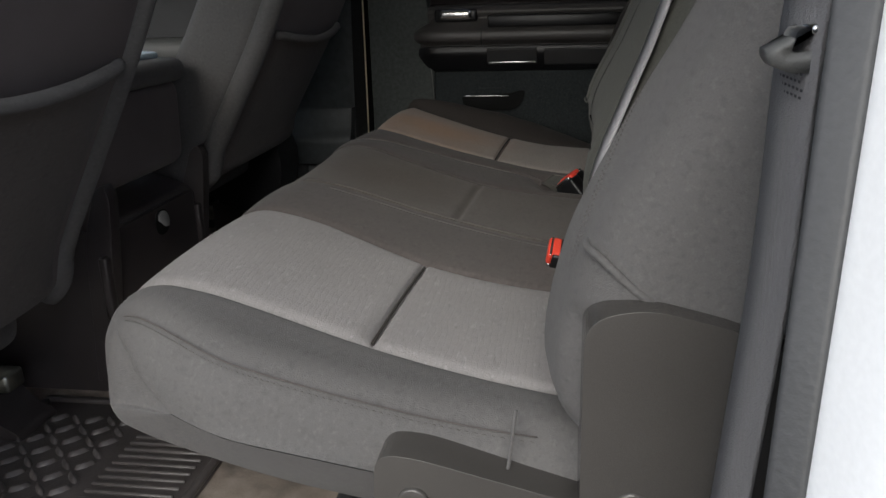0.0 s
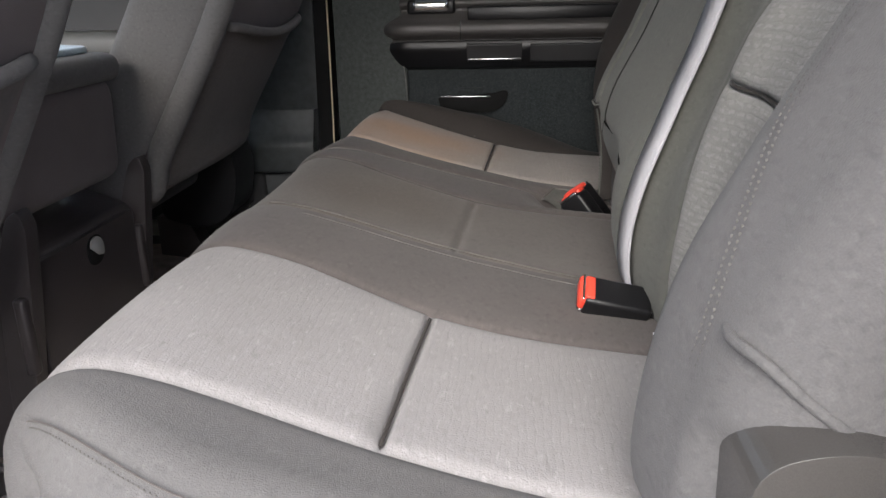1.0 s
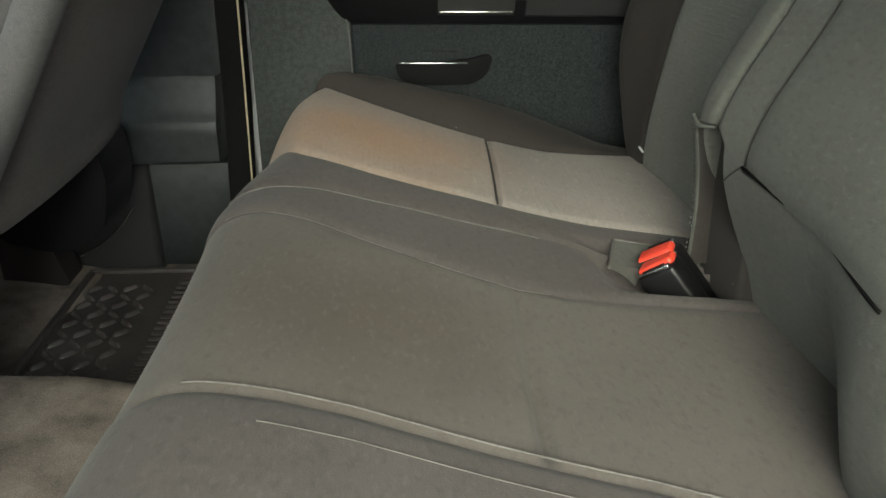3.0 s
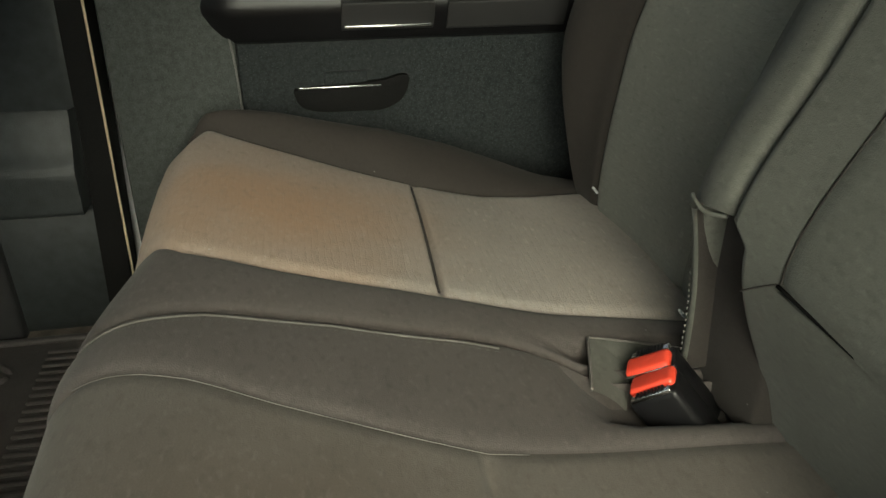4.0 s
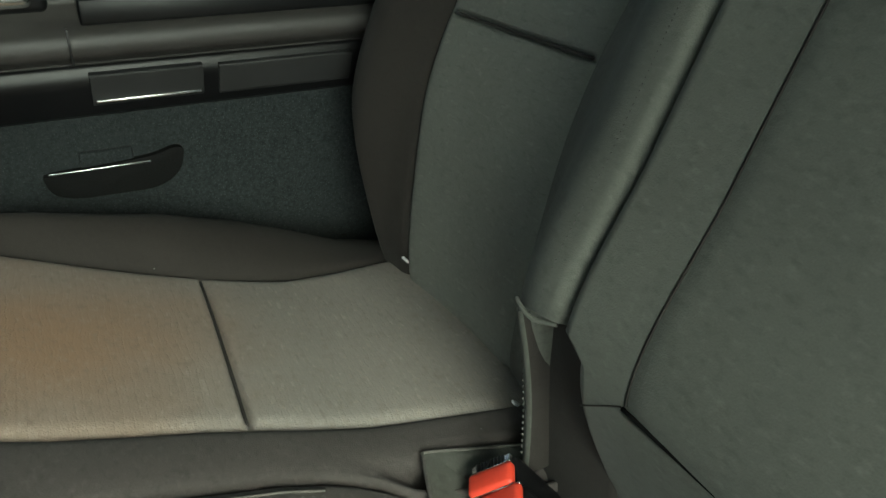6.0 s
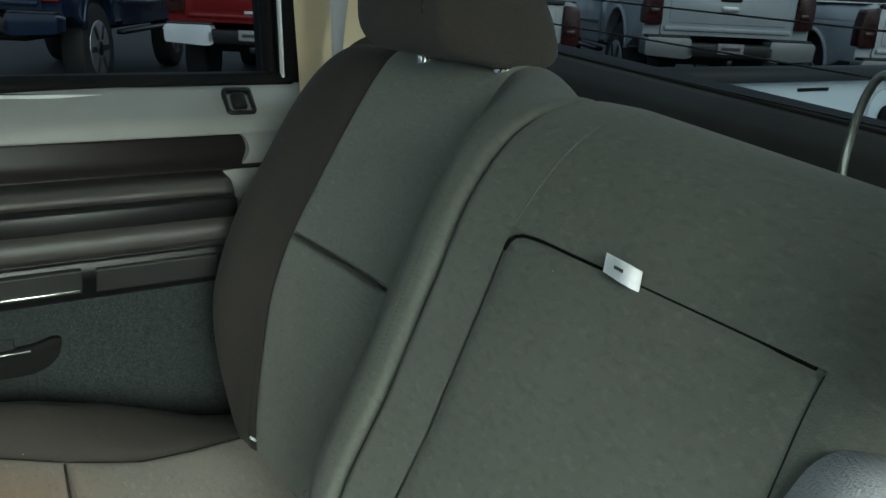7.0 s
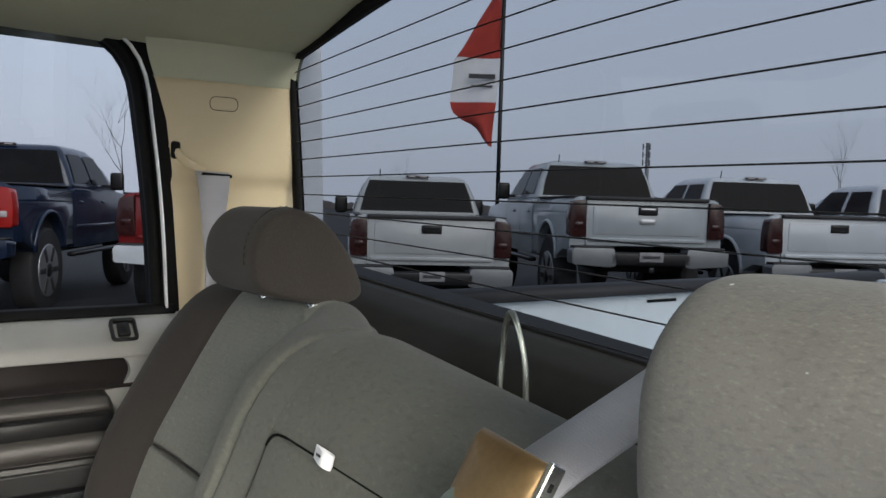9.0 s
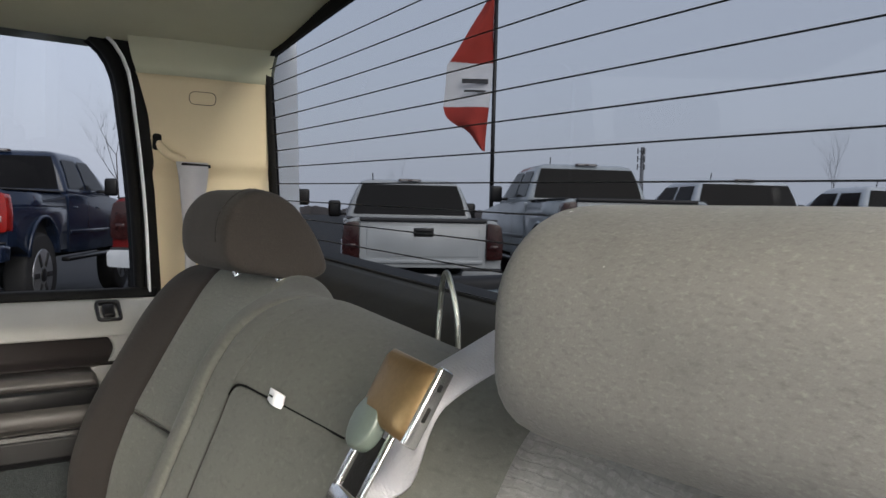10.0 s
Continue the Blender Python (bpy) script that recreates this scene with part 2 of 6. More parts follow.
FAB_CENTRE = knit(mat("grey_armrest_cloth", (0.090, 0.091, 0.079), 0.9, vary=0.15, scale=6, bump=0.28, grain=900, sheen=0.06), (0.090, 0.091, 0.079), 0.45)
THREAD = mat("grey_thread", (0.098, 0.093, 0.087), 0.8)
VOID = mat("dark_gap", (0.006, 0.006, 0.006), 1.0, spec=0.05)
CARPET = mat("brown_grey_carpet", (0.26, 0.22, 0.19), 1.0, vary=0.6, scale=22, bump=1.0, grain=700)
DOOR_FELT = mat("speckled_door_felt", (0.020, 0.0245, 0.0262), 0.95, vary=0.6, scale=260, bump=1.0, grain=620)
over(DOOR_FELT, field(DOOR_FELT, "noise", 520, (1, 1, 1), 0.60, 0.72, 0.65), (0.085, 0.105, 0.105))
over(DOOR_FELT, field(DOOR_FELT, "noise", 5, (1, 1, 1), 0.50, 0.75, 0.5), (0.012, 0.014, 0.015))
FELT_GREY = mat("grey_grained_panel", (0.052, 0.059, 0.056), 0.85, vary=0.4, scale=120, bump=1.0, grain=500)
over(FELT_GREY, field(FELT_GREY, "noise", 520, (1, 1, 1), 0.58, 0.72, 0.5), (0.11, 0.125, 0.118))
over(FELT_GREY, field(FELT_GREY, "noise", 480, (1.1, 1, 1), 0.56, 0.72, 0.6), (0.018, 0.020, 0.020))
over(FELT_GREY, field(FELT_GREY, "noise", 5, (1, 1, 1), 0.48, 0.75, 0.5), (0.024, 0.027, 0.026))
PLASTIC = mat("charcoal_plastic", (0.034, 0.034, 0.035), 0.5, vary=0.2, bump=0.35, grain=1200, spec=0.35)
POD = mat("dark_brown_pod_plastic", (0.056, 0.052, 0.050), 0.40, vary=0.2, scale=9, bump=0.35, grain=1200)
POD_DARK = mat("dark_brown_padding", (0.024, 0.020, 0.020), 0.5, vary=0.2, scale=9, bump=0.4, grain=900)
SATIN = mat("satin_grey_plastic", (0.125, 0.125, 0.120), 0.42, vary=0.15, bump=0.3, grain=1400)
HINGE = mat("charcoal_satin_cover", (0.064, 0.060, 0.056), 0.17, vary=0.12, bump=0.2, grain=1400)
LEDGE = mat("grey_ledge_plastic", (0.295, 0.295, 0.285), 0.5, vary=0.15, bump=0.4, grain=1200)
CONSOLE = mat("black_grained_plastic", (0.042, 0.036, 0.036), 0.3, vary=0.25, scale=12, bump=0.3, grain=900, spec=0.5)
BLACK = mat("black_plastic", (0.009, 0.009, 0.010), 0.35, vary=0.2, bump=0.2, grain=900, spec=0.35)
OLIVE = mat("olive_black_plastic", (0.014, 0.0135, 0.0105), 0.65, vary=0.3, scale=30, bump=0.5, grain=900, spec=0.18)
WORN = mat("worn_cloth_edge", (0.108, 0.100, 0.093), 0.9, vary=0.3, scale=40)
RUBBER = mat("black_rubber", (0.009, 0.009, 0.009), 0.75, vary=0.3, bump=0.4, grain=500, spec=0.12)
MATRUB = mat("black_rubber_mat", (0.098, 0.088, 0.086), 0.33, vary=0.4, scale=14, bump=0.4, grain=500)
BEIGE = mat("beige_plastic", (0.60, 0.50, 0.33), 0.65, vary=0.06, bump=0.35, grain=900)
LINER = mat("beige_headliner_cloth", (0.48, 0.485, 0.36), 0.95, vary=0.08, bump=0.4, grain=900)
CHROME = mat("bright_metal", (0.75, 0.75, 0.74), 0.22, 1.0, vary=0.08)
STEEL = mat("wire_steel", (0.36, 0.37, 0.33), 0.35, 1.0, vary=0.2)
BRONZE = mat("warm_tongue_metal", (0.25, 0.165, 0.080), 0.42, 0.85, vary=0.15, scale=25)
RED = mat("red_button_plastic", (0.80, 0.07, 0.04), 0.4, vary=0.08)
WEB = weave(mat("grey_belt_webbing", (0.37, 0.365, 0.384), 0.45, vary=0.12, bump=0.6, grain=1100, sheen=0.06), 150, 0.20)
PAPER = mat("white_tag_cloth", (0.75, 0.75, 0.78), 0.8, vary=0.1)
INK = mat("dark_print", (0.04, 0.04, 0.045), 0.8)
TRAY = mat("pale_blue_plastic", (0.50, 0.60, 0.66), 0.35, vary=0.08)
WHITE = mat("white_car_paint", (0.80, 0.81, 0.82), 0.3, vary=0.06, scale=2)
BEDWHITE = mat("dusty_white_bed_paint", (0.66, 0.72, 0.75), 0.5, vary=0.10, scale=3)
GLASS_REAR = tinted_glass("tinted_rear_glass", (0.058, 0.062, 0.070), 0.006)
GLASS_DOOR = tinted_glass("tinted_door_glass", (0.084, 0.088, 0.098), 0.012)
GLASS_CLEAR = tinted_glass("windscreen_glass", (0.85, 0.9, 0.88), 0.05)
BLACKGREY = mat("weathered_black_plastic", (0.017, 0.017, 0.019), 0.6, vary=0.25, scale=4, bump=0.4, grain=300)
SEALGREY = mat("grey_seal_rubber", (0.045, 0.046, 0.048), 0.55, vary=0.2, bump=0.3, grain=300)
PLASTIC_GREEN = mat("dark_grained_plastic", (0.032, 0.037, 0.038), 0.4, vary=0.35, scale=60, bump=0.5, grain=900)
FAB_CENTRE_SEAT = mat("brown_grey_cloth", (0.118, 0.100, 0.100), 0.9, vary=0.15, bump=0.4, grain=800, sheen=0.06)
WEB_DARK = weave(mat("dark_belt_webbing", (0.17, 0.165, 0.168), 0.55, vary=0.12, bump=0.6, grain=1100, sheen=0.1), 150, 0.2)
THUMB = mat("grey_green_plastic", (0.085, 0.105, 0.090), 0.35, vary=0.15)
LINE = mat("defroster_line", (0.006, 0.006, 0.007), 0.6)

# ---------------------------------------------------------------- building helpers


def part(name, bm, material, parent=None, label="", smooth=True):
    """Links a bmesh as one mesh object, under its thing when one is given."""
    bmesh.ops.recalc_face_normals(bm, faces=bm.faces)
    me = bpy.data.meshes.new(name)
    bm.to_mesh(me)
    bm.free()
    if smooth:
        for p in me.polygons:
            p.use_smooth = True
    me.materials.append(material)
    ob = new(name, me)
    if parent:
        ob.parent = parent
        ob.matrix_parent_inverse = parent.matrix_basis.inverted()
    if label:
        ob["label"] = label
    return ob


def thing(name, label, category, group="", kind="", at=(0, 0, 0)):
    ob = new(name)
    ob.empty_display_size = 0.05
    ob.matrix_basis = Matrix.Translation(at)
    return tagged(ob, label, category, group, kind)


def grid(rows, closed_u=False, caps=False):
    """A sheet of quads through rows of points."""
    bm = bmesh.new()
    vs = [[bm.verts.new(p) for p in row] for row in rows]
    n, k = len(vs), len(vs[0])
    for i in range(n - 1):
        for j in range(k if closed_u else k - 1):
            a, b, c, d = vs[i][j], vs[i][(j + 1) % k], vs[i + 1][(j + 1) % k], vs[i + 1][j]
            if len({a, b, c, d}) == 4:
                bm.faces.new((a, b, c, d))
    if caps:
        bm.faces.new(vs[0])
        bm.faces.new(list(reversed(vs[-1])))
    return bm


def box(size, at=(0, 0, 0), bevel=0.0, segs=2, turn=None):
    bm = bmesh.new()
    bmesh.ops.create_cube(bm, size=1)
    bmesh.ops.scale(bm, vec=size, verts=bm.verts)
    if bevel:
        bmesh.ops.bevel(bm, geom=bm.edges[:], offset=bevel, segments=segs, profile=0.5, affect="EDGES", clamp_overlap=True)
    m = Matrix.Translation(at)
    if turn is not None:
        m = m @ turn
    bmesh.ops.transform(bm, matrix=m, verts=bm.verts)
    return bm


def rot(rx=0, ry=0, rz=0):
    return Euler([radians(a) for a in (rx, ry, rz)]).to_matrix().to_4x4()


def prism(pts, lo, hi, axis="y", bevel=0.0, segs=2):
    """A flat outline drawn out along an axis: (x, z) along y, (y, z) along x, (x, y) along z."""
    def p3(p, v):
        return {"y": (p[0], v, p[1]), "x": (v, p[0], p[1]), "z": (p[0], p[1], v)}[axis]
    bm = bmesh.new()
    a = [bm.verts.new(p3(p, lo)) for p in pts]
    b = [bm.verts.new(p3(p, hi)) for p in pts]
    bm.faces.new(a)
    bm.faces.new(list(reversed(b)))
    n = len(pts)
    for i in range(n):
        bm.faces.new((a[i], a[(i + 1) % n], b[(i + 1) % n], b[i]))
    bmesh.ops.recalc_face_normals(bm, faces=bm.faces)
    if bevel:
        bmesh.ops.bevel(bm, geom=bm.edges[:], offset=bevel, segments=segs, profile=0.5, affect="EDGES", clamp_overlap=True)
    return bm


def tube(pts, r, n=8, caps=True):
    pts = [Vector(p) for p in pts]
    rows = []
    for i, p in enumerate(pts):
        d = (pts[min(i + 1, len(pts) - 1)] - pts[max(i - 1, 0)]).normalized()
        a = d.cross(Vector((0.3, 0.2, 0.93))).normalized()
        b = d.cross(a)
        rows.append([p + r * (math.cos(2 * math.pi * k / n) * a + math.sin(2 * math.pi * k / n) * b) for k in range(n)])
    return grid(rows, True, caps)


def cyl(r, lo, hi, axis="z", at=(0, 0), n=20, bevel=0.0):
    pts = [(at[0] + r * math.cos(2 * math.pi * k / n), at[1] + r * math.sin(2 * math.pi * k / n)) for k in range(n)]
    return prism(pts, lo, hi, axis, bevel)


def ribbon(pts, across, thick=0.0014):
    """A strap: centre points, half-width vector(s)."""
    rows = []
    for i, p in enumerate(pts):
        p = Vector(p)
        h = Vector(across[i] if isinstance(across, list) else across)
        d = (Vector(pts[min(i + 1, len(pts) - 1)]) - Vector(pts[max(i - 1, 0)])).normalized()
        nrm = d.cross(h).normalized() * thick
        rows.append([p - h - nrm, p + h - nrm, p + h + nrm, p - h + nrm])
    return grid(rows, True, True)


def cat(pts, per=8):
    """A smooth line through points of any dimension."""
    pts = [np.array(p, float) for p in pts]
    out = []
    for i in range(len(pts) - 1):
        p0, p1, p2, p3 = pts[max(i - 1, 0)], pts[i], pts[i + 1], pts[min(i + 2, len(pts) - 1)]
        for k in range(per):
            t = k / per
            out.append(0.5 * (2 * p1 + (p2 - p0) * t + (2 * p0 - 5 * p1 + 4 * p2 - p3) * t * t + (3 * p1 - p0 - 3 * p2 + p3) * t ** 3))
    out.append(pts[-1])
    return [tuple(float(v) for v in p) for p in out]


def spline(pts, s):
    """The point at index s of a smooth line through points."""
    i = min(max(int(math.floor(s)), 0), len(pts) - 2)
    t = s - i
    p0, p1, p2, p3 = (np.array(pts[min(max(i + k, 0), len(pts) - 1)], float) for k in (-1, 0, 1, 2))
    return 0.5 * (2 * p1 + (p2 - p0) * t + (2 * p0 - 5 * p1 + 4 * p2 - p3) * t * t + (3 * p1 - p0 - 3 * p2 + p3) * t ** 3)


def lerp(xs, ys):
    return lambda x: float(np.interp(x, xs, ys))


def smooth(a, b, x):
    t = min(max((x - a) / (b - a), 0.0), 1.0)
    return t * t * (3 - 2 * t)


def rounded(pts, radii, n=6):
    """An outline with its corners rounded."""
    out = []
    k = len(pts)
    for i in range(k):
        p = np.array(pts[i], float)
        a = np.array(pts[i - 1], float) - p
        b = np.array(pts[(i + 1) % k], float) - p
        r = radii[i] if isinstance(radii, (list, tuple)) else radii
        if r <= 0:
            out.append(tuple(p))
            continue
        la, lb = np.linalg.norm(a), np.linalg.norm(b)
        r = min(r, la * 0.49, lb * 0.49)
        p1, p2 = p + a / la * r, p + b / lb * r
        for j in range(n + 1):
            t = j / n
            q = (1 - t) ** 2 * p1 + 2 * t * (1 - t) * p + t * t * p2
            out.append((float(q[0]), float(q[1])))
    return out


def oval(cx, cz, w, h):
    return rounded([(cx - w, cz - h), (cx + w, cz - h), (cx + w, cz + h), (cx - w, cz + h)], h * 0.98, 6)


def offset(pts, d):
    """An outline moved outwards by d (its points in order round it)."""
    area = sum(pts[i - 1][0] * pts[i][1] - pts[i][0] * pts[i - 1][1] for i in range(len(pts)))
    sgn = 1 if area > 0 else -1
    out = []
    k = len(pts)
    for i in range(k):
        t = np.array(pts[(i + 1) % k]) - np.array(pts[i - 1])
        t = t / (np.linalg.norm(t) + 1e-9)
        out.append((pts[i][0] + sgn * d * t[1], pts[i][1] - sgn * d * t[0]))
    return out


def ring(inner, outer, place, d0, d1):
    """A frame between two outlines, from depth d0 to d1; place(p, d) gives the point."""
    rows = [[place(p, d0) for p in inner], [place(p, d0) for p in outer], [place(p, d1) for p in outer], [place(p, d1) for p in inner], [place(p, d0) for p in inner]]
    bm = grid(rows, True)
    bmesh.ops.remove_doubles(bm, verts=bm.verts, dist=1e-6)
    return bm


# ---------------------------------------------------------------- the rear bench
CUSH = [(0.30, 1.084), (0.22, 1.092), (0.1, 1.105), (0, 1.125), (-0.09, 1.149), (-0.15, 1.166), (-0.197, 1.172), (-0.228, 1.160),
        (-0.246, 1.132), (-0.249, 1.095), (-0.243, 1.062), (-0.20, 1.035), (-0.05, 1.005), (0.1, 0.98), (0.28, 0.96)]
S_ROWS = sorted(set([round(k * 0.16, 3) for k in range(int(14 / 0.16) + 1)] + [2.82, 2.86, 2.89, 2.91, 2.93, 2.95, 2.97, 2.99, 3.01, 3.04, 14.0] + [round(2.46 + 0.02 * k, 3) for k in range(22)]))


def cush_row(s):
    p = spline(CUSH, s)
    q = spline(CUSH, min(s + 0.02, 14)) - spline(CUSH, max(s - 0.02, 0))
    q = q / np.linalg.norm(q)
    return p, np.array([-q[1], q[0]]) * (-1), p[0] if s < 7 else -0.24


def groove(d, depth, width):
    return -depth * math.exp(-(d / width) ** 2)


NEAR_OUT = lerp([-0.3, -0.195, -0.1, 0.005, 0.09, 0.2], [-0.500, -0.503, -0.508, -0.521, -0.530, -0.545])
NEAR_IN = lerp([-0.3, -0.19, -0.11, 0.01, 0.07, 0.2], [-0.262, -0.250, -0.257, -0.298, -0.305, -0.312])
CREASE = lerp([-0.3, -0.17, -0.1, -0.03, 0.08, 0.2], [-0.104, -0.099, -0.099, -0.108, -0.122, -0.152])
MID_FAR = lerp([-0.3, -0.18, -0.155, -0.1, -0.01, 0.03, 0.2], [0.168, 0.166, 0.163, 0.147, 0.125, 0.115, 0.119])
SPLIT = lerp([-0.3, -0.24, -0.2, -0.15, -0.06, 0.04, 0.08, 0.105, 0.13, 0.15, 0.3], [0.215, 0.221, 0.233, 0.246, 0.254, 0.251, 0.243, 0.230, 0.205, 0.196, 0.195])
FAR_IN = lerp([-0.3, -0.22, -0.18, -0.09, 0.0, 0.05, 0.13, 0.25], [0.355, 0.345, 0.328, 0.320, 0.317, 0.310, 0.293, 0.280])
FAR_OUT = lerp([-0.3, -0.18, -0.09, 0.05, 0.128, 0.19, 0.25], [0.620, 0.617, 0.597, 0.560, 0.543, 0.548, 0.560])
FAR_END = lambda x: 0.678 - 0.06 * smooth(-0.12, -0.3, x)
VS = [0, 0.012, 0.03, 0.06, 0.12, 0.22, 0.36, 0.5, 0.64, 0.78, 0.88, 0.94, 0.97, 0.988, 1]


def nose(s, y):
    """The far front corner is rounded off."""
    return np.array([0.026 * smooth(0.20, 0.36, y) + 0.032 * smooth(0.55, 0.67, y), 0.0]) * smooth(4.6, 7.2, s) * (1 - smooth(9.6, 12, s))


# the far bolster stands up like a cushion of its own and dies away at the rear
RISE = lerp([-0.25, -0.2, -0.1, 0.02, 0.1, 0.16, 0.22, 0.3], [0.0, 0.010, 0.026, 0.032, 0.024, 0.008, -0.012, -0.022])


def pocket(x, y):
    """The hollow round the far buckles."""
    return -0.022 * smooth(0.118, 0.138, x) * smooth(0.135, 0.157, y) * (1 - smooth(0.228, 0.243, y))


def cushion_panel(lo, hi, bulge, lo_seam, hi_seam, cross=0.0, end=None, r=0.05, rise=None, tuck=(0.013, 0.0027)):
    """Rows from the crease under the backrest over the nose to the underside. end: 'lo'/'hi' rolls over to a side wall there."""
    rows = []
    full = r
    for s in S_ROWS:
        p, nrm, x = cush_row(s)
        a, b = lo(x), hi(x)
        row = []
        for v in VS:
            y = a + (b - a) * v
            d = bulge * math.sin(math.pi * v) ** 0.7 + (rise(x) * math.sin(math.pi / 2 * v) ** 0.8 if rise else 0)
            w = abs(b - a)
            d += groove(v * w, lo_seam, 0.005) + groove((1 - v) * w, hi_seam, 0.005)
            if cross and s < 6:
                d += groove(p[0] - cross - 0.012 * (v - 0.5), *tuck) * smooth(0, 0.06, v) * smooth(0, 0.06, 1 - v)
            if s < 5:
                d += pocket(p[0], y)
            q = p + nrm * d + nose(s, y)
            row.append((q[0], y, q[1]))
        if end:
            p = p + nose(s, a if end == "lo" else b) + (nrm * rise(x) if rise else 0)
            yb = a if end == "lo" else b
            sg = -1 if end == "lo" else 1
            extra = []
            r = full * (1 - 0.55 * smooth(8.4, 10.5, s) - (0.40 * smooth(10.7, 12.0, s) if full > 0.045 else 0))
            for k in range(1, 8):
                ang = math.pi / 2 * k / 7
                q = p - nrm * r * (1 - math.cos(ang)) + (nrm * groove(k - 3.2, 0.0025, 0.7) if full > 0.03 and s < 8.4 else 0)
                extra.append((q[0], yb + sg * full * math.sin(ang), q[1]))
            q = p - nrm * r * 1.02
            cx = min(max(q[0], -0.15), 0.28)
            cz = 1.095 - 0.175 * (cx + 0.15)
            for sc in (0.55, 0.02):
                yc = (lo if end == "lo" else hi)(cx)
                extra.append((cx + (q[0] - cx) * sc, yc + (yb - yc) * sc + sg * (full + 0.006 * (1 - sc) * (full > 0.03)), cz + (q[1] - cz) * sc))
            row = list(reversed(extra)) + row if end == "lo" else row + extra
        rows.append(row)
    return grid(rows)


BACK_OUT = [(0.265, 1.04), (0.236, 1.10), (0.262, 1.25), (0.292, 1.345), (0.337, 1.43), (0.378, 1.50), (0.410, 1.548), (0.436, 1.572), (0.468, 1.572), (0.495, 1.545), (0.50, 1.49), (0.43, 1.10)]
BACK_CTR = [(0.225, 1.03), (0.197, 1.115), (0.157, 1.235), (0.205, 1.352), (0.243, 1.44), (0.268, 1.496), (0.303, 1.540), (0.350, 1.562), (0.400, 1.562), (0.44, 1.535), (0.455, 1.47), (0.40, 1.10)]
BACK_BOL = [(0.250, 1.05), (0.222, 1.115), (0.234, 1.25), (0.262, 1.345), (0.308, 1.43), (0.350, 1.50), (0.388, 1.545), (0.425, 1.568), (0.460, 1.568), (0.49, 1.54), (0.495, 1.49), (0.42, 1.10)]
BACK_BOL_NEAR = [(0.215, 1.070), (0.168, 1.135), (0.198, 1.25), (0.252, 1.345)] + BACK_BOL[4:]
B_ROWS = sorted(set([round(k * 0.14, 3) for k in range(int(11 / 0.14) + 1)] + [2.0, 1.72, 1.76, 1.8, 1.84, 1.88, 1.92, 1.96, 2.04, 2.9, 2.92, 2.93, 2.94, 2.95, 2.96, 2.97, 2.98, 3.0, 3.03, 3.05, 3.06, 3.07, 3.08, 3.09, 3.1, 3.11, 3.12, 3.13, 3.14, 3.15, 3.16, 3.17, 3.18, 3.19, 3.2, 3.21, 3.23, 4.5, 4.54, 4.58, 4.62, 4.66, 4.7, 4.74, 4.77, 4.8, 4.82, 4.84, 4.86, 4.875, 4.9, 4.96, 11.0]))


def lean(y, z):
    """How far the backrest follows the askew line: low down only its middle and far part do."""
    t = smooth(1.38, 1.50, z)
    low = 1 - smooth(0.0, 0.12, -y) * (1 - smooth(1.10, 1.29, z))
    return (smooth(-0.31, -0.19, y) * (1 - t) + smooth(-0.40, -0.15, y) * t) * low


def back_at(s, y):
    wc = 1 - smooth(0.19, 0.325, y) if y > 0 else float(np.interp(-y, [0.15, 0.19, 0.225, 0.28, 0.325], [1, 0.85, 0.62, 0.26, 0]))
    wb = smooth(0.54, 0.61, y) if y > 0 else smooth(0.455, 0.545, -y)
    o, c, b = spline(BACK_OUT, s), spline(BACK_CTR, s), spline(BACK_BOL if y > 0 else BACK_BOL_NEAR, s)
    p = o * (1 - wc) + c * wc
    p = p * (1 - wb) + b * wb
    k = max(0.0, 0.12 - y) * min(max((p[1] - 1.10) / 0.46, 0), 1)
    p = p + np.array([-0.11, -0.08]) * k + np.array([0.0767 * (0.72 - y) * lean(y, p[1]), 0.0])
    e = spline(BACK_OUT, min(s + 0.03, 11)) - spline(BACK_OUT, max(s - 0.03, 0))
    e = e / np.linalg.norm(e)
    return p, np.array([-e[1], e[0]])


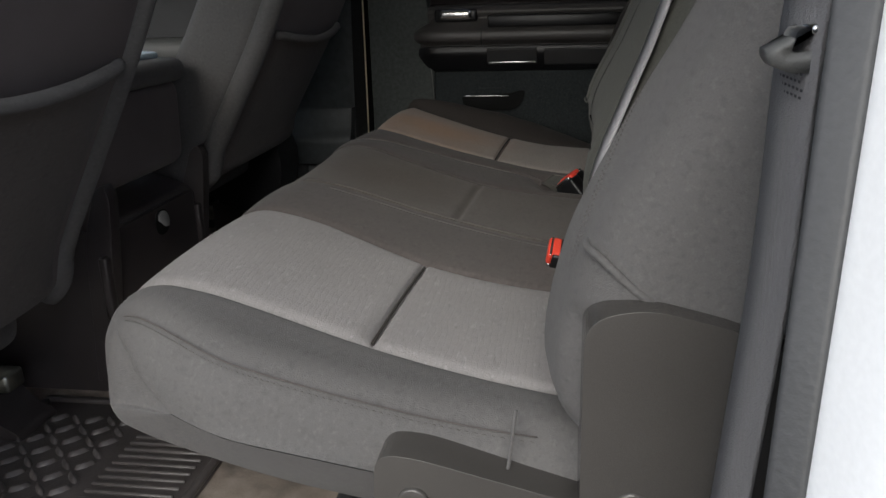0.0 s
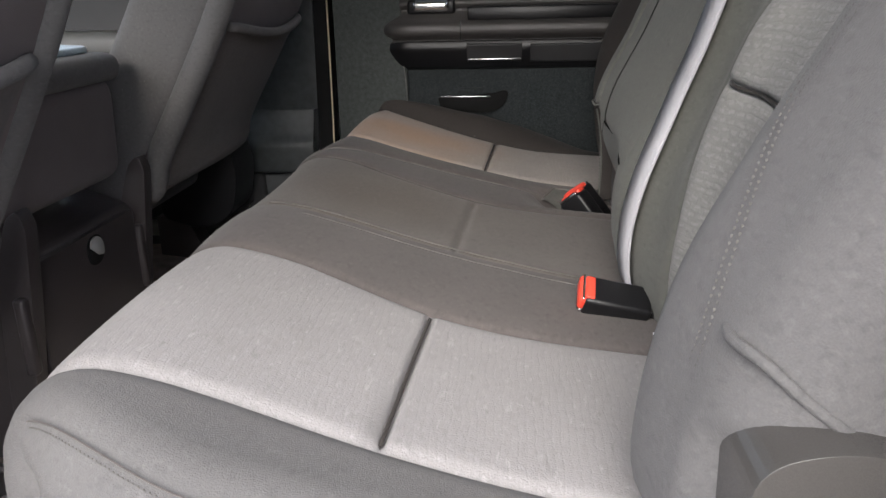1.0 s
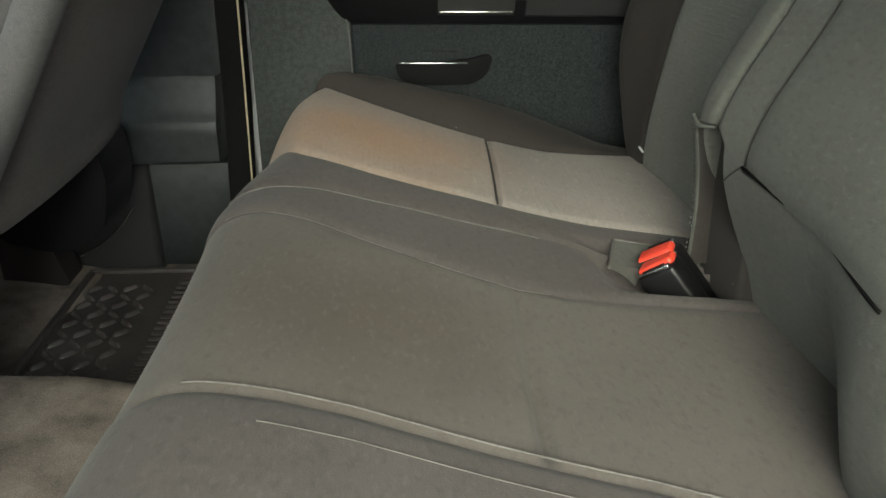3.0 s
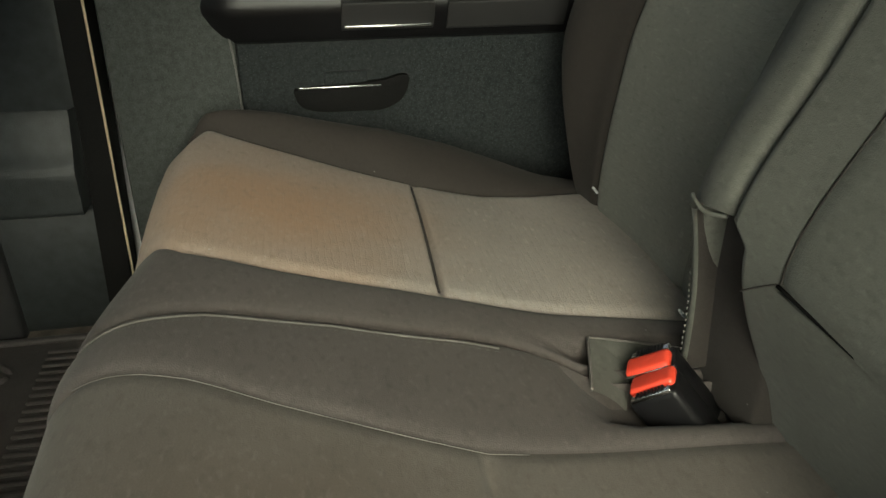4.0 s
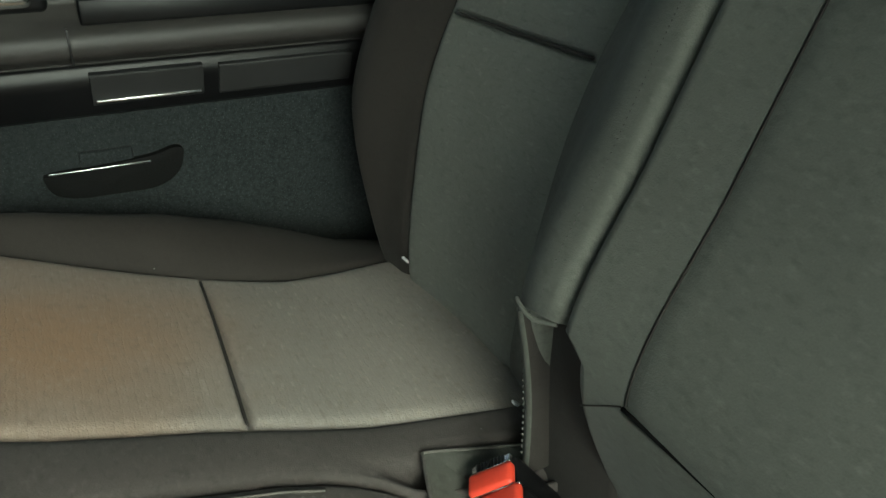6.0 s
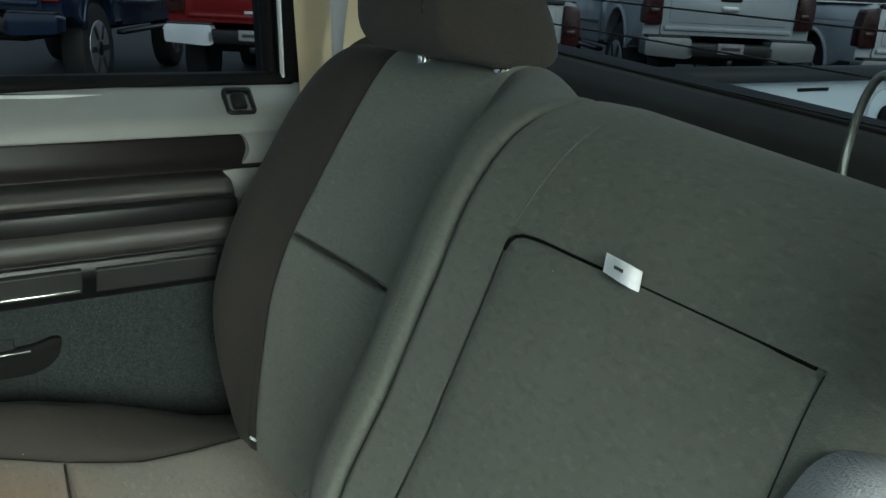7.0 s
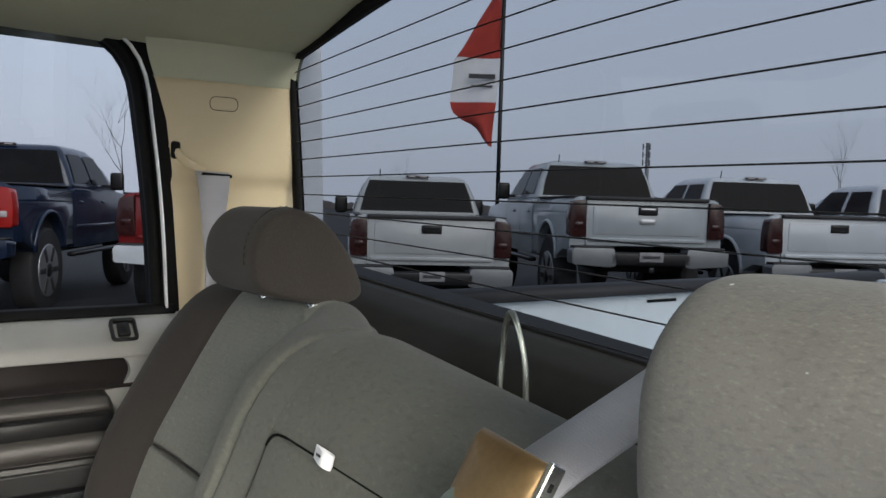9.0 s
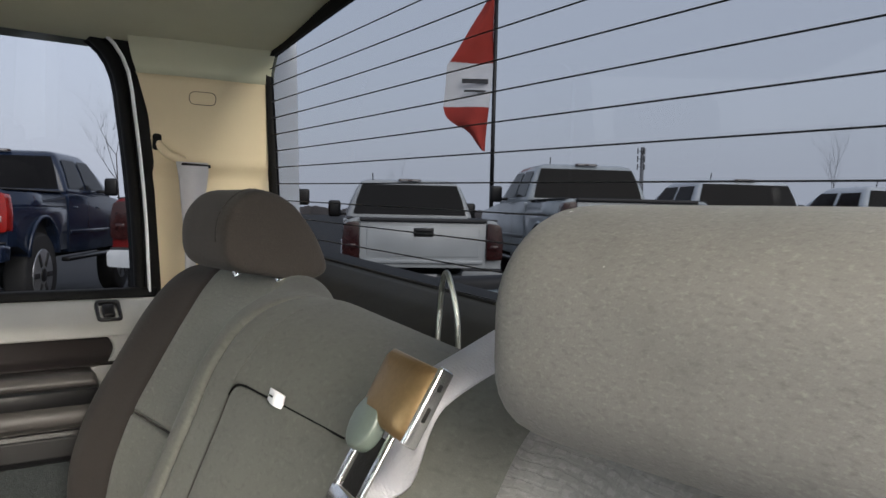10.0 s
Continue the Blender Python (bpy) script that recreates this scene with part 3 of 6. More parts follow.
def back_panel(lo, hi, lo_seam=0.006, hi_seam=0.006, s0=0.0, s1=11.0, s_seam=0.0, cross=0.0, end=None, r=0.055, bulge=0.0, shut=0.0, sink=0.0, turn=0.0, tilt=0.0, tuck=0.0):
    rows = []
    full = r
    for s in [v for v in B_ROWS if s0 <= v <= s1]:
        row = []
        low, top = (lo(s) if callable(lo) else lo), (hi(s) if callable(hi) else hi)
        w = abs(top - low)
        for v in VS:
            y = low + shut + (top - low - 2 * shut) * v
            if turn and v > 0.5:
                y -= turn * (1 - math.sqrt(max(1 - (max(0.0, turn - (s1 - s) * 0.085) / turn) ** 2, 0))) * (v - 0.5) * 2
            p, nrm = back_at(s + tilt * (1 - v) * smooth(3.6, 4.875, s) * (1 - smooth(4.96, 6.6, s)), y)
            d = groove(v * w, lo_seam, 0.005) + groove((1 - v) * w, hi_seam, 0.005) + bulge * math.sin(math.pi * v) - sink
            if s_seam:
                d += groove((s - s0) * 0.09, s_seam, 0.005) + groove((s1 - s) * 0.09, s_seam, 0.005)
            if cross:
                d += groove((s - cross) * 0.09, 0.015, 0.003) * smooth(0, 0.06, v) * smooth(0, 0.06, 1 - v)
            q = p + nrm * d
            row.append((q[0], y, q[1]))
        if end:
            yb = low if end == "lo" else top
            sg = -1 if end == "lo" else 1
            r = full * (1 - tuck * (1 - smooth(1.70, 1.90, s)))
            extra = []
            for k in range(1, 8):
                ang = math.pi / 2 * k / 7
                p, nrm = back_at(s, yb)
                q = p - nrm * r * (1 - math.cos(ang))
                extra.append((q[0], yb + sg * r * math.sin(ang), q[1]))
            p, nrm = back_at(s, yb)
            q = p - nrm * r
            mid = 0.33 + (q[1] - 1.1) * 0.28
            for sc in (0.55, 0.1):
                extra.append((mid + (q[0] - mid) * sc, yb + sg * (r + 0.004 * (1 - sc)), min(q[1], 1.52)))
            row = list(reversed(extra)) + row if end == "lo" else row + extra
        rows.append(row)
    return grid(rows)


def stitches(fn, n, parent, size=(0.006, 0.0016, 0.0012)):
    """A row of raised thread stitches along a seam; fn(t) gives the point."""
    bm = bmesh.new()
    for k in range(n):
        a, b = Vector(fn((k + 0.15) / n)), Vector(fn((k + 0.8) / n))
        d = b - a
        side = d.cross(Vector((0, 0, 1)))
        if side.length < 1e-6:
            continue
        side = side.normalized() * 0.0009
        up = Vector((0, 0, 0.0009))
        vs = [bm.verts.new(p) for p in (a, (a + b) / 2 + side + up, b, (a + b) / 2 - side + up, (a + b) / 2 + up * 1.6)]
        for i, j in ((0, 1), (1, 2), (2, 3), (3, 0)):
            bm.faces.new((vs[i], vs[j], vs[4]))
    return tagged(part("stitching", bm, THREAD, parent, "pale grey double row of stitches"), kind="stuff")


def headrest(parent, yc, outline, cloth, label, half, post, seamed=False):
    """A padded block on two steel posts."""
    prof = rounded(outline, 0.036, 6)
    c = (sum(p[0] for p in prof) / len(prof), sum(p[1] for p in prof) / len(prof))
    rows = []
    for k in range(-14, 15):
        t = k / 14
        y = yc + half * math.sin(t * math.pi / 2)
        sc = (1 - abs(t) ** 7) ** 0.5 if abs(t) < 1 else 0.02
        sc = max(0.30 + 0.70 * sc, 0.3)
        rows.append([(c[0] + (p[0] - c[0]) * sc, y, c[1] + (p[1] - c[1]) * sc) for p in prof])
    rows = [[tuple(TURN @ Vector(p)) for p in row] for row in rows]
    hr = part("headrest", grid(rows, True, True), cloth, parent, label)
    for dy in (-0.068, 0.068):
        foot, top = TURN @ Vector((post[0], yc + dy, post[1])), TURN @ Vector((post[0] - 0.012, yc + dy, post[1] + 0.10))
        part("headrest_post", tube([foot, top], 0.006, 10), CHROME, hr, "chromed post")
        part("post_collar", cyl(0.012, post[1] + 0.006, post[1] + 0.022, "z", (foot.x, foot.y), 16, 0.003), CHROME, hr)
    if not seamed:
        return hr
    seam = []
    for p in prof[8:] + prof[:1]:
        seam.append(TURN @ Vector((c[0] + (p[0] - c[0]) * 1.006, yc - 0.05, c[1] + (p[1] - c[1]) * 1.006)))
    part("seam", tube(seam, 0.0011, 5), FAB_BOL, hr)
    stitches(lambda t: tuple(spline([tuple(q) for q in seam], t * (len(seam) - 1)) + np.array([-0.001, -0.004, 0.0006])), 40, hr)
    return hr


# the wide section: near seat and middle seat
wide = thing("rear_bench_section", "wide grey cloth section of a split rear bench, two seats, soiled", "car seat", "split rear bench", at=(0, -0.2, 0.80))
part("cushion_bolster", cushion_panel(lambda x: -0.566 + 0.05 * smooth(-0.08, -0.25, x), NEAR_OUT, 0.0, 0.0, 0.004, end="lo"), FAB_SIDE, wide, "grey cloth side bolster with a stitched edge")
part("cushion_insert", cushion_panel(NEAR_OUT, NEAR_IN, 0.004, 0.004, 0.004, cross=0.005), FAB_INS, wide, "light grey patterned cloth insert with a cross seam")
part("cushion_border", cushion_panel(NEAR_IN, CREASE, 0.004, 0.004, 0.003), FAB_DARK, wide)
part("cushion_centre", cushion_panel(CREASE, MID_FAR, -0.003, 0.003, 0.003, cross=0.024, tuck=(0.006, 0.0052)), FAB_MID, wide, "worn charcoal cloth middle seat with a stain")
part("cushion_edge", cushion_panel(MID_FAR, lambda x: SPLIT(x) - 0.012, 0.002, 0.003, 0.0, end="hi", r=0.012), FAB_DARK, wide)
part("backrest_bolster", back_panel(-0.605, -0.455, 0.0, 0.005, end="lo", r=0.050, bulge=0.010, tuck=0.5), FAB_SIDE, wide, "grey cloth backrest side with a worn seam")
part("backrest_insert", back_panel(-0.455, -0.272, 0.005, 0.003, cross=2.95, bulge=-0.004), FAB_BACK_NEAR, wide, "grey patterned cloth backrest insert")
part("backrest_border", back_panel(-0.272, -0.132, 0.003, 0.0), FAB_CENTRE, wide)
part("backrest_lower", back_panel(-0.132, 0.104, 0.0, 0.0, 0.0, 1.92), FAB_CENTRE, wide)
part("armrest", back_panel(-0.132, 0.104, 0.001, 0.0015, 1.92, 4.875, s_seam=0.002, bulge=0.004, shut=0.0015, turn=0.026, tilt=0.28), FAB_CENTRE, wide, "fold-down grey cloth armrest shut into the backrest")
part("armrest_well", back_panel(-0.137, 0.109, 0, 0, 1.84, 4.95, bulge=0.0, sink=0.0022, tilt=0.28), FAB_CENTRE, wide, "cloth well round the armrest")
part("backrest_upper", back_panel(-0.132, 0.104, 0.0, 0.0, 4.9, 11.0, tilt=0.28), FAB_CENTRE, wide)
part("backrest_edge", back_panel(0.104, lambda s: 0.137 + 0.018 * smooth(2.0, 2.10, s), 0.0, 0.0, end="hi", r=0.012), FAB_EDGE, wide)
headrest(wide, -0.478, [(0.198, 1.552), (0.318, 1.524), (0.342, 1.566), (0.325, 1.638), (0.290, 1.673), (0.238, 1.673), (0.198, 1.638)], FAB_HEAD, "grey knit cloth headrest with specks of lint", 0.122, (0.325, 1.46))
# the narrow section
narrow = thing("rear_bench_section", "narrow grey cloth section of a split bench, stained orange-brown", "car seat", "split rear bench", at=(0, 0.42, 0.80))
part("cushion_edge", cushion_panel(lambda x: SPLIT(x) + 0.012, FAR_IN, 0.002, 0.0, 0.004, end="lo", r=0.012), FAB_DARK, narrow)
part("cushion_insert", cushion_panel(FAR_IN, FAR_OUT, 0.004, 0.004, 0.004, cross=0.044), FAB_INS_FAR, narrow, "patterned cloth insert with an orange-brown stain")
# The far bolsters carry their shade in the cloth colour, unlike the near ones.
part("cushion_bolster", cushion_panel(FAR_OUT, lambda x: max(FAR_END(x) - 0.04, FAR_OUT(x) + 0.008), 0.010, 0.004, 0.0, end="hi", r=0.04, rise=RISE), FAB_BOL, narrow, "brown cloth side bolster, darkened in colour for shade")
part("backrest_edge", back_panel(lambda s: 0.219 - 0.039 * smooth(2.0, 2.10, s), 0.323, 0.0, 0.003, end="lo", r=0.012), FAB_EDGE, narrow)
FAR_SEAM = lambda s: 0.540 - 0.030 * (1 - smooth(0.7, 2.4, s))
part("backrest_insert", back_panel(0.323, FAR_SEAM, 0.003, 0.006, cross=3.17, bulge=-0.004), FAB_BACK, narrow, "grey patterned cloth backrest insert")
part("backrest_bolster", back_panel(FAR_SEAM, lambda s: 0.622 - 0.072 * (1 - smooth(0.6, 2.2, s)), 0.006, 0.0, end="hi", tuck=0.5), FAB_BOL, narrow, "cloth backrest side, darkened in colour for shade")
# This headrest's cloth is coloured darker to stand for shade.
headrest(narrow, 0.378, [(0.346, 1.584), (0.47, 1.563), (0.508, 1.575), (0.488, 1.626), (0.442, 1.682), (0.385, 1.696), (0.346, 1.658)], FAB_HEAD_FAR, "cloth headrest, far side's shade put into its brown-grey colour", 0.083, (0.437, 1.55), True)


def cushion_point(s, y, up=0.0008):
    """A place on the cushion's upper skin."""
    p, nrm, x = cush_row(s)
    q = p + nrm * up + nose(s, y)
    return (float(q[0]), y, float(q[1]))


def seam_line(line, s0, s1, n, parent, up=0.0008, name="seam_edge", r=0.0009):
    pts = [cushion_point(s0 + (s1 - s0) * k / n, line(cush_row(s0 + (s1 - s0) * k / n)[2]), up) for k in range(n + 1)]
    part(name, tube(pts, r, 5), WORN, parent, "pale worn seam edge")


def seam_stitches(line, s0, s1, n, parent, up=0.0012):
    def fn(t):
        s_ = s0 + (s1 - s0) * t
        return cushion_point(s_, line(cush_row(s_)[2]), up)
    stitches(fn, n, parent)


seam_line(lambda x: CREASE(x) + 0.006, 1.2, 6.0, 60, wide, 0.0002)
seam_line(lambda x: CREASE(x) - 0.028, 1.4, 5.0, 60, wide, 0.0030, r=0.0005)
seam_line(lambda x: MID_FAR(x) - 0.004, 2.4, 6.8, 60, wide, 0.0, r=0.0005)
seam_line(lambda x: SPLIT(x) - 0.0135, 2.3, 7.0, 60, wide, 0.0010, r=0.0011)
seam_stitches(lambda x: SPLIT(x) - 0.020, 2.3, 7.0, 70, wide)


def fold(lo, hi, cross, parent, sink=0.0035):
    """The dark tuck of a cross seam."""
    pts = []
    for k in range(31):
        v = 0.03 + 0.94 * k / 30
        xt = cross + 0.012 * (v - 0.5)
        s_ = float(np.interp(-xt, [-p[0] for p in CUSH[:8]], range(8)))
        y = lo(xt) + (hi(xt) - lo(xt)) * v
        pts.append(cushion_point(s_, y, 0.004 * math.sin(math.pi * v) ** 0.7 - sink))
    part("seam_fold", tube(pts, 0.0016, 6), FAB_BOL, parent, "dark tuck of the cross seam")


fold(NEAR_OUT, NEAR_IN, 0.005, wide)
fold(FAR_IN, FAR_OUT, 0.044, narrow)


def side_point(t, lower=0.0):
    s_ = 7.0 - 5.4 * t
    p, nrm, x = cush_row(s_)
    a = 0.69 + lower
    yb = -0.566 + 0.05 * smooth(-0.08, -0.25, x)
    q = p - nrm * (0.05 * (1 - math.cos(a)) - 0.0012)
    return (float(q[0]), yb - 0.05 * math.sin(a) - 0.0008, float(q[1]))


part("seam_edge", tube([side_point(0.10 + 0.90 * k / 60) for k in range(61)], 0.0006, 5), FAB_DARK, wide, "thin dark seam")
stitches(lambda t: side_point(0.12 + 0.88 * t, 0.10), 80, wide)


def back_point(s_, y, up=0.001):
    p, nrm = back_at(s_, y)
    q = p + nrm * up
    return (float(q[0]), y, float(q[1]))


for lo_, hi_, own, at in ((0.331, 0.532, narrow, 3.17), (-0.448, -0.280, wide, 2.95)):
    part("seam_fold", tube([back_point(at, lo_ + (hi_ - lo_) * k / 20, -0.0045 - 0.004 * math.sin(math.pi * k / 20)) for k in range(21)], 0.0016, 6), FAB_BOL, own, "dark tuck of the cross seam")
ARM = [(4.6, 0.104 - 0.001), (4.72, 0.102), (4.80, 0.098), (4.85, 0.091), (4.872, 0.081), (4.885, 0.068)]
arm_side = [(1.97 + 2.63 * k / 40, 0.1036) for k in range(41)]
arm_top = ARM + [(4.888, 0.06 - 0.186 * k / 30) for k in range(31)]
arm_near = [(4.86 - 2.9 * k / 40, -0.1312) for k in range(41)]
arm_foot = [(1.955 - 0.05 * k / 30, 0.104 - 0.214 * k / 30) for k in range(31)]


def arm_point(s_, y, up=-0.0012):
    v = min(max((y + 0.132) / 0.236, 0), 1)
    return back_point(s_ + 0.28 * (1 - v) * smooth(3.6, 4.875, s_) * (1 - smooth(4.96, 6.6, s_)), y, up)


part("upper_seam", tube([back_point(4.9 + 1.9 * k / 24, 0.104 - 0.004 * math.sin(k / 7.6), -0.0004) for k in range(25)], 0.0009, 6), FAB_CENTRE, wide, "soft seam above the armrest")
part("armrest_seam", tube([arm_point(*p, -0.0024) for p in arm_side], 0.0012, 6), FAB_BOL, wide, "dark seam beside the armrest")
part("armrest_seam", tube([arm_point(*p) for p in arm_top], 0.0013, 6), VOID, wide, "dark seam over the armrest")
part("armrest_seam", tube([arm_point(*p, -0.0022) for p in arm_near], 0.0011, 6), FAB_BOL, wide, "dark seam beside the armrest")
part("edge_seam", tube([back_point(1.96 - 0.22 * k / 12, 0.105 + 0.037 * k / 12, 0.0) for k in range(13)], 0.0007, 5), FAB_BOL, wide, "thin dark seam")
part("armrest_seam", tube([arm_point(*p, 0.0002) for p in arm_foot], 0.0013, 6), VOID, wide, "dark seam under the armrest")
for off in (0.0, 0.007):
    stitches(lambda t: back_point(1.95 + 2.6 * t, -0.604 + 0.05 * smooth(0.0, 0.6, t) + off, 0.010 * math.sin(math.pi * (0.001 + 0.05 * smooth(0.0, 0.6, t) + off) / 0.15) + 0.0012), 70, wide)
stitches(lambda t: back_point(2.0 + 2.6 * t, 0.186), 66, narrow)

# ---------------------------------------------------------------- cab shell
floor = tagged(part("floor", grid([[(-2.2, -0.86, 0.80), (-2.2, 0.86, 0.80)], [(0.72, -0.86, 0.80), (0.72, 0.86, 0.80)]]), CARPET), "brown-grey cab carpet, dusty", "floor", kind="structure")
hump = []
for k in range(25):
    x = -1.9 + 2.2 * k / 24
    top = 0.135 - 0.070 * smooth(-0.5, -0.1, x)
    hump.append([(x, -0.11 + 0.52 * v, 0.797 + top * smooth(0, 0.28, v) * smooth(0, 0.28, 1 - v) + 0.004 * math.sin(9 * x + 7 * v)) for v in np.linspace(0, 1, 29)])
tagged(part("floor_tunnel", grid(hump), CARPET), "carpeted tunnel along the cab floor, dusty", "floor", kind="structure")
mound = [[(-0.95 + 0.45 * u_, 0.50 + 0.30 * v_, 0.7975 + 0.031 * smooth(0, 0.35, u_) * smooth(0, 0.55, 1 - u_) * smooth(0, 0.6, v_)) for v_ in np.linspace(0, 1, 13)] for u_ in np.linspace(0, 1, 19)]
tagged(part("floor_mound", grid(mound), CARPET), "carpet rising over the seat mount", "floor", kind="structure")
sill = tagged(part("door_sill", box((1.05, 0.12, 0.2), (-0.28, -0.87, 0.71), 0.01), PLASTIC), "black plastic door sill", "sill", kind="structure")

# Added block: keeps light and bounce off the carpet below the cushion.
tagged(part("bench_base", prism(rounded([(-0.06, 0.80), (-0.04, 0.985), (0.40, 0.94), (0.40, 0.80)], [0, 0.02, 0, 0], 4), -0.56, 0.62, "y", 0.006), PLASTIC), "dark base added under the rear bench to block light", "bench base", kind="structure")

# far rear door: trim drawn out along the truck
def pod_rows(prof, x0, x1, r0, r1, mid):
    """A profile drawn out along x, its ends drawn in to round noses."""
    rows = []
    for k in range(41):
        x = x0 + (x1 - x0) * (0.5 - 0.5 * math.cos(math.pi * k / 40))
        f = 1.0
        if x - x0 < r0:
            f = min(f, math.sqrt(max(1 - ((r0 - (x - x0)) / r0) ** 2, 0)))
        if x1 - x < r1:
            f = min(f, math.sqrt(max(1 - ((r1 - (x1 - x)) / r1) ** 2, 0)))
        f = max(f, 0.03)
        rows.append([(x, 0.80 + (p[0] - 0.80) * (0.25 + 0.75 * f), mid + (p[1] - mid) * f) for p in prof])
    return grid(rows, True, True)


door = thing("door_1", "closed rear door with dark felt panel and charcoal armrest pod", "door", kind="structure", at=(0.05, 0.75, 0.8))
part("felt_panel", prism([(0.706, 0.82), (0.706, 1.27), (0.76, 1.27), (0.76, 0.82)], -0.14, 0.31, "x", 0.004), DOOR_FELT, door, "dark speckled felt panel")
part("front_panel", prism(rounded([(-0.290, 0.80), (-0.290, 1.50), (-0.16, 1.50), (-0.140, 1.25), (-0.136, 0.80)], [0, 0, 0.0, 0.02, 0]), 0.692, 0.76, "y", 0.006), FELT_GREY, door, "grey grained lower panel")
part("rear_panel", box((0.14, 0.05, 0.48), (0.38, 0.735, 1.05), 0.006), PLASTIC, door)
part("armrest_pod", pod_rows(rounded([(0.690, 1.252), (0.676, 1.285), (0.683, 1.301), (0.662, 1.312), (0.662, 1.332), (0.685, 1.345), (0.70, 1.36), (0.688, 1.372), (0.70, 1.386), (0.80, 1.392), (0.80, 1.252)], [0.008, 0.01, 0.004, 0.008, 0.010, 0.006, 0.006, 0.007, 0.006, 0, 0], 4), -0.206, 0.315, 0.072, 0.02, 1.32), POD, door, "charcoal armrest pod with a grab slot")
part("pod_slot", box((0.31, 0.03, 0.026), (0.145, 0.686, 1.352), 0.003), BLACK, door, "black grab slot")
part("pod_underside", pod_rows(rounded([(0.694, 1.240), (0.672, 1.283), (0.676, 1.2995), (0.80, 1.30), (0.80, 1.240)], [0.01, 0.01, 0.003, 0, 0], 4), -0.202, 0.312, 0.068, 0.02, 1.275), BLACK, door, "black lower edge of the pod")
tray = part("ash_tray", prism(rounded([(0.680, 1.256), (0.664, 1.292), (0.72, 1.298), (0.72, 1.256)], [0.004, 0.004, 0, 0], 3), -0.012, 0.100, "x", 0.002), PLASTIC, door, "small black tray with a bright lower edge")
part("tray_edge", box((0.108, 0.004, 0.0045), (0.044, 0.677, 1.2615), 0.0015), CHROME, tray, "bright metal edge")
part("side_tray", prism(rounded([(0.682, 1.254), (0.667, 1.290), (0.72, 1.296), (0.72, 1.254)], [0.004, 0.004, 0, 0], 3), 0.117, 0.268, "x", 0.002), PLASTIC, door)
part("pod_joint", box((0.0025, 0.008, 0.036), (-0.024, 0.664, 1.321), 0.0005), BLACK, door)
hb = part("door_handle", box((0.075, 0.02, 0.022), (-0.085, 0.688, 1.368), 0.008, 3), CHROME, door, "bright inside door handle")
part("handle_cup", box((0.10, 0.014, 0.03), (-0.085, 0.694, 1.366), 0.007, 3), BLACK, hb)
part("upper_recess", prism(rounded([(0.735, 1.388), (0.760, 1.40), (0.768, 1.437), (0.83, 1.445), (0.83, 1.38)], 0.008, 3), -0.285, 0.36, "x"), POD_DARK, door, "dark padded band above the armrest")
part("recess_end", prism(rounded([(0.27, 1.382), (0.325, 1.386), (0.345, 1.41), (0.335, 1.436), (0.30, 1.442), (0.45, 1.442), (0.45, 1.30), (0.32, 1.30)], [0, 0.02, 0.03, 0.02, 0, 0, 0, 0], 5), 0.746, 0.83, "y", 0.003), LEDGE, door)
part("ledge", prism(rounded([(0.735, 1.437), (0.742, 1.458), (0.80, 1.496), (0.86, 1.500), (0.86, 1.43)], [0.006, 0.014, 0.012, 0, 0], 5), -0.285, 0.45, "x", 0.002), LEDGE, door, "grey sill ledge under the window")
part("belt_seal", prism(rounded([(0.80, 1.497), (0.812, 1.512), (0.84, 1.512), (0.84, 1.49)], 0.004, 3), -0.33, 0.43, "x"), RUBBER, door)
pull = part("pull_cup", prism(rounded([(-0.076, 1.181), (-0.070, 1.159), (-0.045, 1.151), (0.040, 1.150), (0.066, 1.165), (0.073, 1.193), (0.062, 1.196), (0.042, 1.189)], [0.004, 0.012, 0.012, 0.016, 0.014, 0.008, 0.006, 0.01], 5), 0.696, 0.72, "y", 0.003), RUBBER, door, "black recessed pull pocket")
part("pull_edge", box((0.105, 0.003, 0.0030), (-0.017, 0.6945, 1.1835), 0.001), CHROME, pull, "bright lip")
# Pale tube for the worn edge and the highlight along its bevel.
part("panel_edge", tube(cat([(-0.149, 0.6935, 1.262), (-0.1425, 0.6915, 1.22), (-0.139, 0.6915, 1.12), (-0.1375, 0.6915, 0.90)], 6), 0.0014, 6), SATIN, door, "pale worn panel edge with its bevel highlight put in")
part("pull_cover", box((0.055, 0.008, 0.018), (-0.009, 0.7045, 1.192), 0.003), DOOR_FELT, pull)
lock = part("lock_button", ring(rounded([(-0.016, -0.018), (0.016, -0.018), (0.016, 0.018), (-0.016, 0.018)], 0.005, 4), rounded([(-0.021, -0.023), (0.021, -0.023), (0.021, 0.023), (-0.021, 0.023)], 0.008, 4), lambda p, d: (p[0], d, p[1]), -0.004, 0.006), BLACK, door, "square black lock bezel")
button = part("button", box((0.020, 0.012, 0.026), (0, 0, 0), 0.003, 2), BLACK, lock)
for o in (lock, button):
    o.data.transform(Matrix.Translation((0.335, 0.7655, 1.478)) @ rot(-46, 0, 0))

door.matrix_basis = Matrix.Translation((0, 0.025, 0)) @ door.matrix_basis

# roof and rear wall
roof_rows = []
for x in np.linspace(-1.9, 0.62, 24):
    drop = 0.035 * smooth(0.25, 0.62, x)
    row = []
    for y in np.linspace(-0.87, 0.87, 37):
        a = abs(y)
        row.append((x, y, 2.105 - drop - (0.155 - drop) * smooth(0.10, 0.80, a) ** 1.5))
    roof_rows.append(row)
tagged(part("ceiling", grid(roof_rows), LINER), "pale green-beige cloth headliner", "ceiling", kind="structure")
